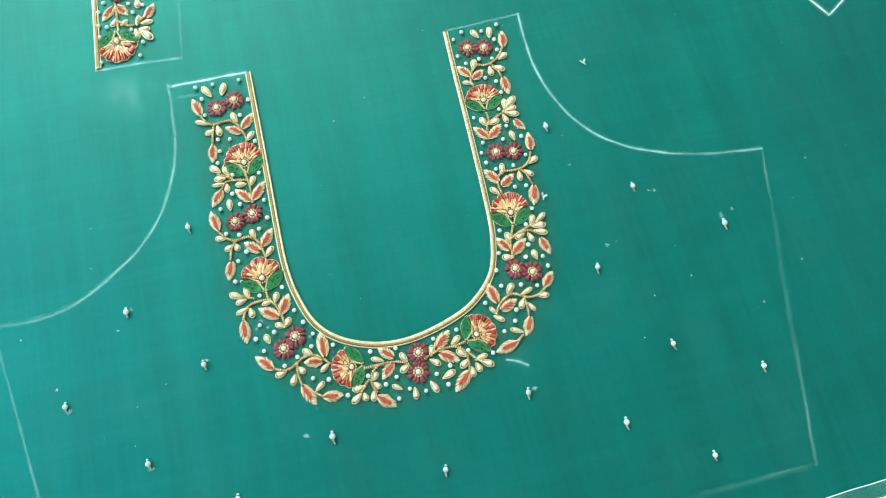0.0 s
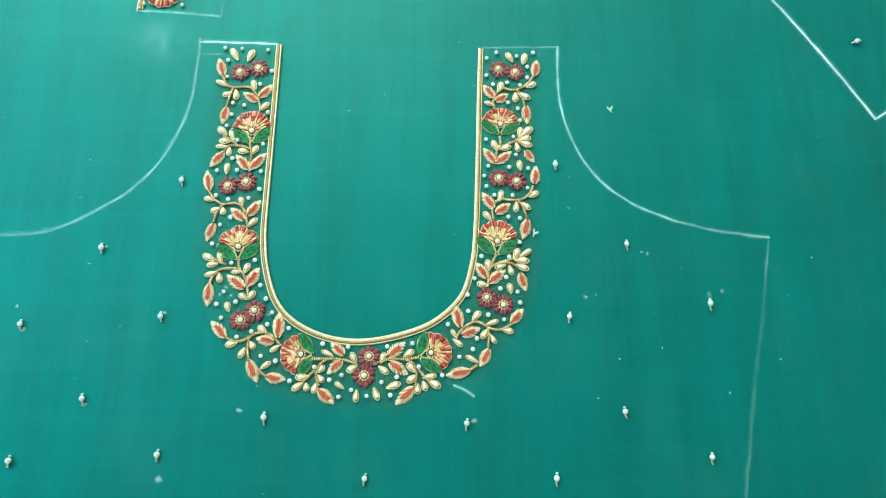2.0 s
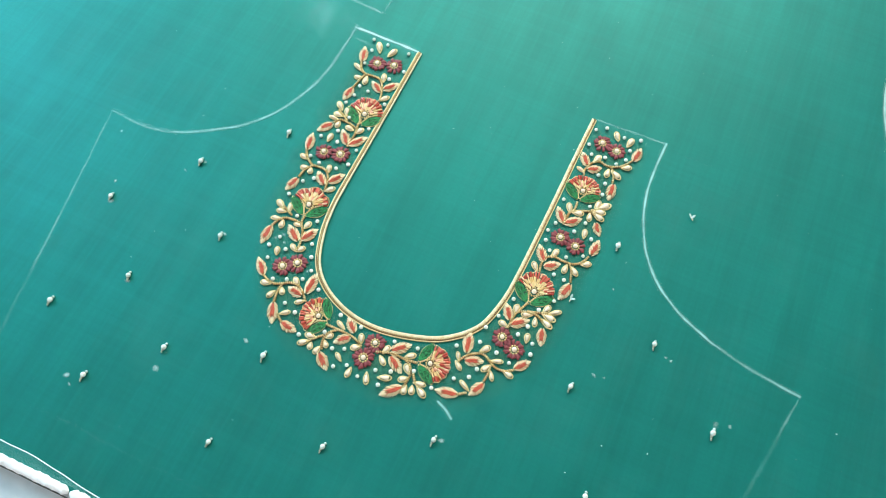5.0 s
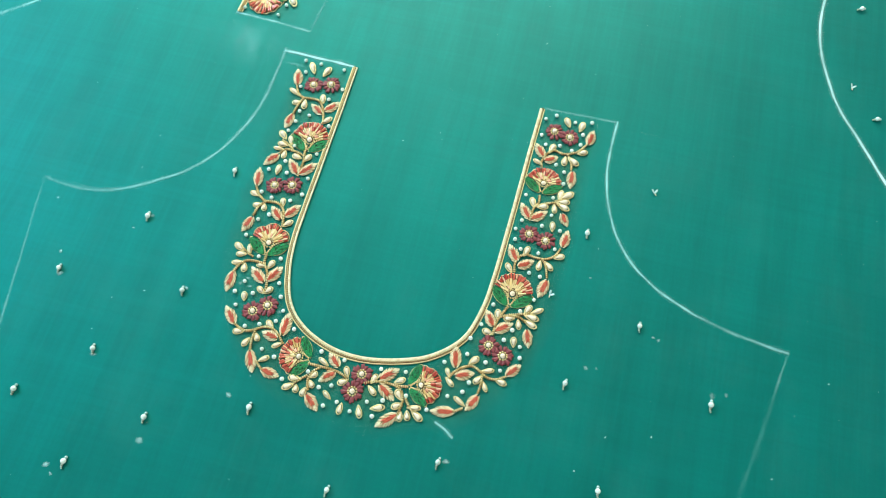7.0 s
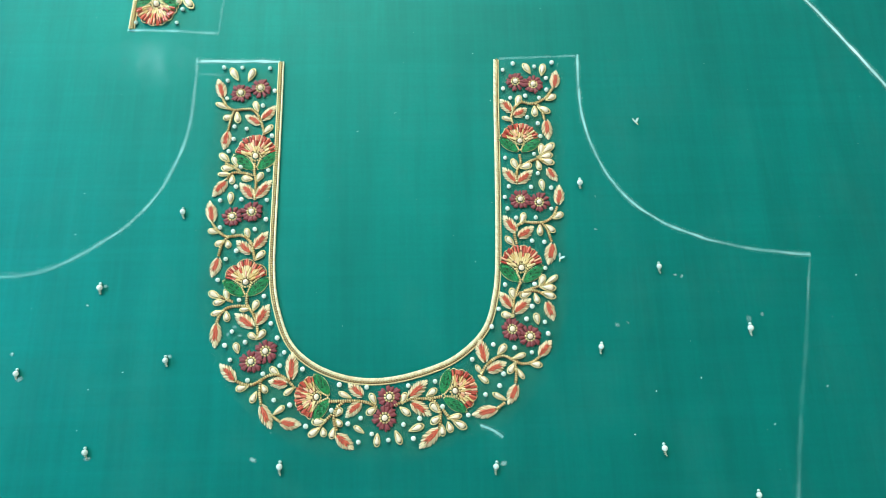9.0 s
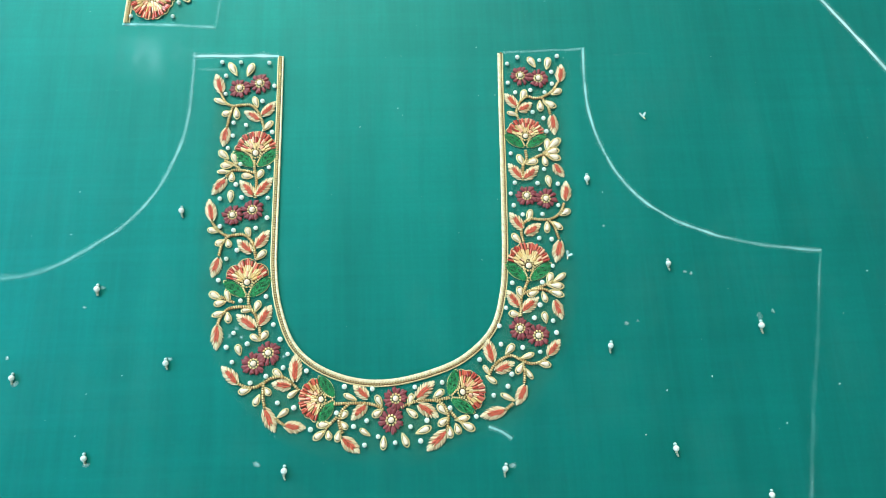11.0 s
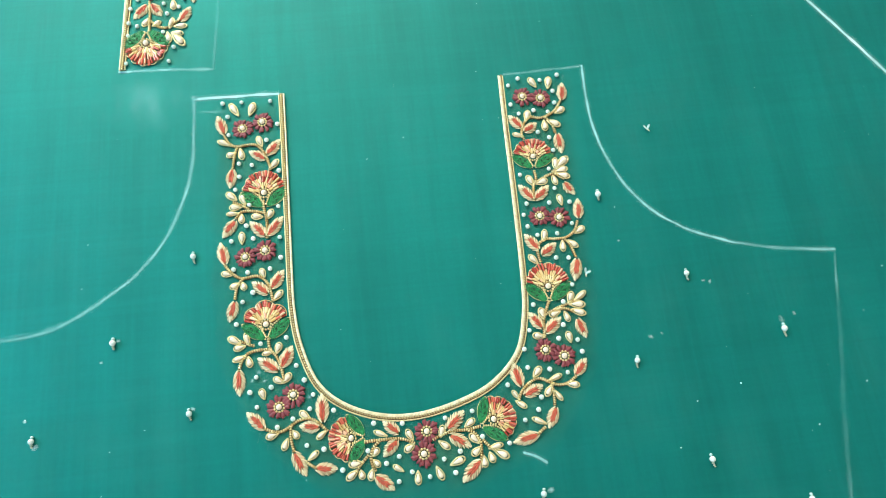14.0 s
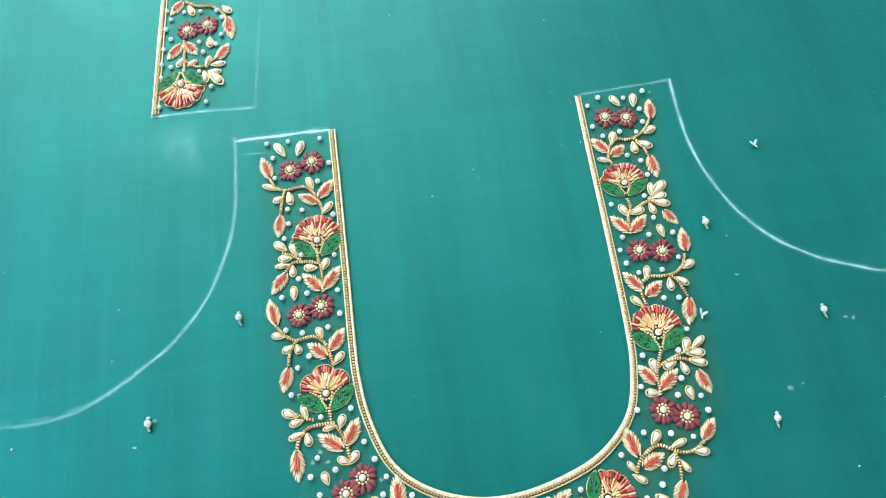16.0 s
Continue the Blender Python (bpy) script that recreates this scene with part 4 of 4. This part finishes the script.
stitch_motif("left_curve",
    daisies=[(-85.9, -209.9), (-77.3, -203.6)],
    lotus=[(-45.3, -232.3, -59, -232.2)],
    beads=[(-102.5, -199.5), (-65.7, -204.7), (-98.7, -208.5), (-68.2, -212.8), (-78.2, -217.6), (-87.4, -221.3), (-54.3, -215.2), (-71, -233.5), (-61.3, -236.7), (-51.4, -249.5), (-31.6, -225.3), (-15, -227.2), (-36.2, -240.5), (-26.2, -248.7), (-18.5, -245.6), (-19.9, -259.5), (-11.9, -255)],
    drops=[(-68.7, -218.2, -73.9, -214), (-87.3, -225, -93.9, -226.5), (-81.8, -228.5, -84.6, -234.4), (-78.6, -224.3, -75.8, -228.7), (-59.5, -226.5, -64.8, -230.3), (-70.5, -241.7, -64.9, -237.6), (-39.8, -246.9, -47.5, -247), (-43.1, -250.7, -49.3, -255), (-41.1, -250.8, -40.4, -255.6), (-34.5, -251, -36.1, -256.8), (-33.5, -245.8, -30.2, -249.8), (-33.5, -243.8, -30.2, -239.7), (-24.8, -233.2, -31.6, -230), (-9.7, -237.3, -12.7, -231.3), (-9.1, -239.7, -14.8, -243.1), (-16.9, -254.1, -22.2, -250.4), (-8.6, -255.1, -9, -262.1)],
    leaves=[(-94.8, -221.4, -104.7, -211), (-60.9, -221.4, -60.9, -204.4), (-63.2, -224.1, -74.7, -222), (-78.6, -236.5, -72.2, -250.1), (-66.7, -247, -54.4, -248.4), (-17.4, -232.5, -26.2, -224.8), (-18.8, -236.1, -27.5, -244.7), (-33.1, -254.9, -22.9, -263.6)],
    vines=[[[(-94.5, -221.4), (-89.7, -223.6), (-84, -223.8), (-78.8, -220.9), (-74.1, -218.4), (-68.1, -218.5), (-62.9, -222), (-58.8, -226.5)], [(-79.7, -221.9), (-79.8, -229.2), (-78.6, -235.9)]], [[(-71.8, -242.6), (-69.4, -244.7), (-66.7, -246.4)]], [[(-37.6, -235.2), (-29.2, -235.1), (-20.8, -235.3), (-14.1, -236.5), (-9.1, -239.3)], [(-29.2, -235.7), (-33.5, -239.9), (-34.8, -246.4), (-32.8, -252)], [(-36.2, -243.1), (-40.8, -247.5), (-44.1, -251.7)]]])
stitch_motif("centre",
    daisies=[(-1.2, -233.3), (-4.1, -245.8)],
    lotus=[],
    beads=[(-2, -258.8)],
    drops=[],
    leaves=[],
    vines=[])
stitch_motif("right_top",
    daisies=[(88.1, -18.1), (100.4, -20.5)],
    lotus=[(88.5, -63.9, 89.1, -50.2)],
    beads=[(79.7, -8.8), (87.1, -4), (102.2, -6.5), (114.7, -3.5), (79.2, -23.6), (109.8, -15.8), (109.5, -24.9), (83.8, -31), (94.3, -29.5), (103.9, -31.3), (94.7, -46.1), (101.7, -50.8), (102.9, -60.5), (97.7, -73.6), (77.9, -76.1), (99.3, -87.8), (79.2, -97), (94.1, -97.7), (107.5, -98.4), (76.1, -104.5)],
    drops=[(98.7, -11.3, 94.9, -4.2), (106.8, -13.1, 108.7, -4.8), (108.9, -32.7, 115.3, -29.3), (102.6, -38.1, 110.4, -42.1), (100.3, -37.7, 100.2, -44.9), (88, -36.6, 90.5, -29.4), (84.2, -48, 77.8, -45.8), (102.2, -74.5, 103.2, -66.3), (103, -73.2, 111.2, -66.4), (101.3, -76.1, 109.8, -74.2), (101.9, -77.7, 110.4, -80.3), (99.6, -78.5, 101, -85), (87.9, -83.5, 95.2, -81.3), (85.6, -84.3, 82.7, -77.4), (102.1, -99.8, 101.2, -92.7)],
    leaves=[(115.1, -23.3, 117.3, -9.7), (84.2, -41.7, 76.8, -31.8), (85.6, -45.1, 94.8, -38.9), (107.6, -48.4, 108.4, -62.6), (106, -84.3, 112, -93.3), (84.2, -94.3, 75.9, -83.3), (85.3, -94.7, 95.7, -85.3)],
    vines=[[[(113.8, -23.7), (109, -30.5), (102.9, -34.3), (97, -35.5), (91.3, -34.1), (86.4, -38.3), (83.6, -45.9), (84.5, -50.1)], [(101.7, -35.6), (105.2, -40.3), (106.5, -47.5)]], [[(87.8, -74.2), (88.2, -79.9), (85.6, -85.1), (84.5, -95.1)], [(86.5, -83.1), (93.9, -79.2), (100.4, -77.3), (106.9, -81.5)], [(99.8, -76.1), (103.8, -73.3), (107.8, -70.5)]]])
stitch_motif("right_middle",
    daisies=[(86.4, -106.2), (98.8, -108.5)],
    lotus=[(84.2, -153.6, 85, -137.5)],
    beads=[(77.5, -112.7), (82.9, -119.1), (95.8, -119.3), (106.6, -113.3), (92.4, -135.4), (100.4, -136.3), (99.7, -154), (92.1, -164.5), (73.1, -164.4), (89.6, -179), (68.2, -180.2), (85.5, -187.1), (97, -189.2), (98.5, -196.7), (63.3, -191.5)],
    drops=[(107.6, -120, 113.8, -116.6), (101.7, -124.5, 107.6, -129.2), (98.4, -124.4, 97.9, -131.3), (86.3, -123.4, 88.3, -116.1), (80.2, -137.8, 75.5, -132.3), (95.6, -165.3, 98.6, -158.8), (99.6, -164.3, 106.9, -159.4), (95.9, -166.4, 105.1, -167.4), (96.3, -170.1, 104.7, -173.2), (92, -170.7, 93.7, -176.9), (89.2, -170.3, 82.6, -172.3), (78.2, -173.7, 77.2, -167.1), (76.8, -185.1, 70.2, -183.5), (92.7, -190.2, 91.7, -183.7)],
    leaves=[(111.7, -110.3, 113.2, -96.5), (82.3, -129.1, 74.6, -117.7), (83.8, -132.9, 93.9, -125.5), (105.8, -137.2, 102.1, -151.4), (99.1, -176, 102.7, -188.3), (76.4, -179.7, 69.6, -169.1), (78, -183, 88.9, -173.9)],
    vines=[[[(110.4, -112.2), (107.7, -118), (101.9, -122.2), (94.5, -122.8), (87.1, -122.2), (82.1, -126.4), (81.3, -132.1), (82.1, -137)], [(99.2, -122.9), (102.6, -126.8), (105.2, -135.7)]], [[(83.2, -163.2), (80.3, -169.3), (78.2, -174.7), (77.1, -185.5)], [(80.2, -171.2), (85.7, -169.1), (92.8, -168.9), (98, -171.6)], [(85.7, -168.8), (93, -166.4), (98.6, -164.3)]]])
stitch_motif("right_curve",
    daisies=[(76.2, -193.3), (87.1, -198.2)],
    lotus=[(38.9, -230.8, 52.1, -225.8)],
    beads=[(63.7, -202.8), (76.9, -205.2), (87.5, -208.3), (50.1, -211.8), (69.2, -221.2), (66.4, -228.3), (57.5, -233.4), (46.4, -245.4), (26.8, -224.7), (10.4, -226.9), (31, -239.9), (17, -246.7), (7.2, -250), (13, -258.3)],
    drops=[(66.5, -208.8, 71.4, -203.3), (75.7, -211.8, 83.2, -209.2), (85.9, -214.9, 93.1, -216.4), (77.7, -218.1, 81.5, -224), (76.6, -214.9, 72.4, -220.6), (55.5, -220.5, 52.6, -215.6), (53.7, -221.8, 59.3, -226), (69.6, -236.8, 62.3, -232.9), (34.1, -247, 42, -245.6), (37.4, -248.7, 44.7, -252.9), (34.1, -249.3, 35.8, -254.9), (30.3, -250.8, 30.7, -257), (29.5, -245.8, 24, -249.6), (28.6, -243.2, 24, -238), (21.5, -233.3, 27.4, -229.5), (6.5, -237.5, 8.6, -231.2), (5.4, -239.8, 11, -244.3), (10.8, -253.7, 18.9, -250.7), (2.4, -253.8, 5.3, -261)],
    leaves=[(92.2, -210.5, 100.3, -201), (58.3, -213.7, 54.6, -198.3), (59.3, -219.2, 71.1, -214.1), (77.1, -227.9, 71.2, -239.5), (64.2, -242.3, 49.1, -245.5), (10.9, -233.7, 21.8, -223.9), (11.9, -237, 23.8, -244.7), (28.5, -253, 16.8, -263.9)],
    vines=[[[(92.1, -211.2), (87, -214.5), (80.7, -215.1), (75.7, -212.8), (69.6, -209.9), (63.6, -211.8), (58.1, -216.5), (55.1, -222.2)], [(76.6, -214.2), (77.2, -220.4), (76.5, -226.5)]], [[(68.8, -238.8), (66, -240.7), (64.2, -242)]], [[(30.6, -233.9), (22.4, -235), (12.9, -235), (6.1, -236.8), (2.1, -238.4)], [(22.4, -235), (27.1, -237.8), (29.6, -243.2), (29.3, -249.8), (28.5, -253)], [(31.3, -241.9), (34.5, -246), (37.8, -248.7)]]])
stitch_motif("sleeve",
    daisies=[(-160.9, 89.2), (-148.1, 91.7)],
    lotus=[(-165.1, 46.9, -165.1, 29)],
    beads=[(-174.1, 107.4), (-171.5, 99.8), (-163, 104.6), (-152.4, 103.7), (-142, 102.5), (-138.5, 96.2), (-174.8, 91.9), (-171.5, 83.5), (-153.4, 78.7), (-143, 75.2), (-151, 70.1), (-176.1, 76.1), (-177.1, 64.1), (-171.4, 61.4), (-177.4, 54.1), (-153.7, 55.4), (-146.5, 42.5), (-149.9, 31.6), (-178.3, 32), (-139.2, 82.3)],
    drops=[(-146.9, 81.3, -146.6, 73.9), (-163.2, 67.6, -167.5, 61.7), (-161.1, 61.1, -155.7, 64.2), (-149.4, 58.3, -147.1, 65.9), (-146.2, 59.5, -138, 59.5), (-148.1, 54.5, -140.6, 53.3), (-147.4, 53.5, -139.8, 44), (-150.9, 55, -149.6, 46.9), (-160.1, 109.8, -157.2, 101.7), (-137.9, 105.6, -132.9, 100)],
    leaves=[(-164.6, 78.7, -173.9, 68.1), (-162.1, 79.2, -155, 69), (-142.2, 62.9, -135.1, 74.8), (-135.2, 95.7, -132.8, 78.5), (-164.1, 113.9, -171.9, 104.1)],
    vines=[[[(-163.2, 80.8), (-162.9, 69.4), (-163.3, 57)], [(-162.2, 64.8), (-156.9, 59.9), (-150.8, 58.9), (-146.1, 62.2), (-141.4, 65.9)]], [[(-161.9, 113.5), (-154.5, 108.4), (-145.3, 106.9), (-139.1, 101.5), (-135.6, 94.8)]]])

# bead spots scattered over the cloth; those of the neighbouring piece lie crosswise
for x, y in [(-134.6, -111.4), (-182.3, -161.3), (-137.7, -208.0), (-226.5, -213.8), (-180.1, -261.1), (-66.1, -272.3), (-1.7, -309.0), (61.8, -275.7), (117.6, -308.9), (165.8, -341.8), (217.2, -296.2), (163.9, -268.0), (131.2, -205.8), (173.8, -154.4), (227.5, -196.1), (127.0, -95.1), (-218.6, -298.7), (-167.8, -333.0), (-129.6, -295.0), (-69.9, -336.6), (313.2, 161.4), (328.8, 56.1), (366.2, 12.6)]:
    s = rnd.uniform(0.88, 1.03)
    copy_thing(rnd.choice(SPOTS), pose(x * 0.001, y * 0.001, 0, 0, 0, rnd.uniform(-14, 14) - (76 if x > 300 else 0)) @ Matrix.Diagonal((s, s, s, 1)))



def loose_sequin(x, y, turn):
    """A clear disc folded in two, its uneven halves standing up, and a scrap of thread below."""
    spot = tagged(new("loose_sequin"), "small clear folded sequin on teal fabric", "sequin", "clear sequins")
    spot.matrix_world = pose(x * 0.001, y * 0.001, 0.0004, 0, 0, turn)
    disc, knot = Soup(), Soup()
    for side, long, lift in ((-1, 3.6, 1.3), (1, 3.0, 1.8)):
        rows = [[(0, -0.0020, 0.0003)]]
        for u, w in ((0.2, 0.55), (0.5, 1.0), (0.8, 0.95), (0.95, 0.5)):
            c = Vector((side * 1.7 * u, -2.0 + long * u, 0.3 + lift * u)) * 0.001
            rows.append([c + Vector((math.cos(a) * w, math.sin(a) * 0.35 * w, math.cos(a) * side * 0.5 * w + math.sin(a) * 0.2)) * 0.001 for a in (2 * math.pi * k / 8 for k in range(8))])
        disc.rings(rows + [[(side * 0.0017, (long - 2.0) * 0.001, (0.3 + lift) * 0.001)]])
    knot.capsule((0.0002, -0.0016, 0.0004), (0.0012, -0.0034, 0.0003), 0.00045, 0.8, 0.8, 5)
    part("disc", disc, CLEAR, spot)
    part("thread_end", knot, CREAM, spot, "loose thread end")


for x, y, turn in [(169.5, -49.5, 12), (309, 82, -20), (110.5, -146.5, -35)]:
    loose_sequin(x, y, turn)

for ob in TEMPLATES:
    for child in list(ob.children_recursive):
        bpy.data.objects.remove(child)
    bpy.data.objects.remove(ob)
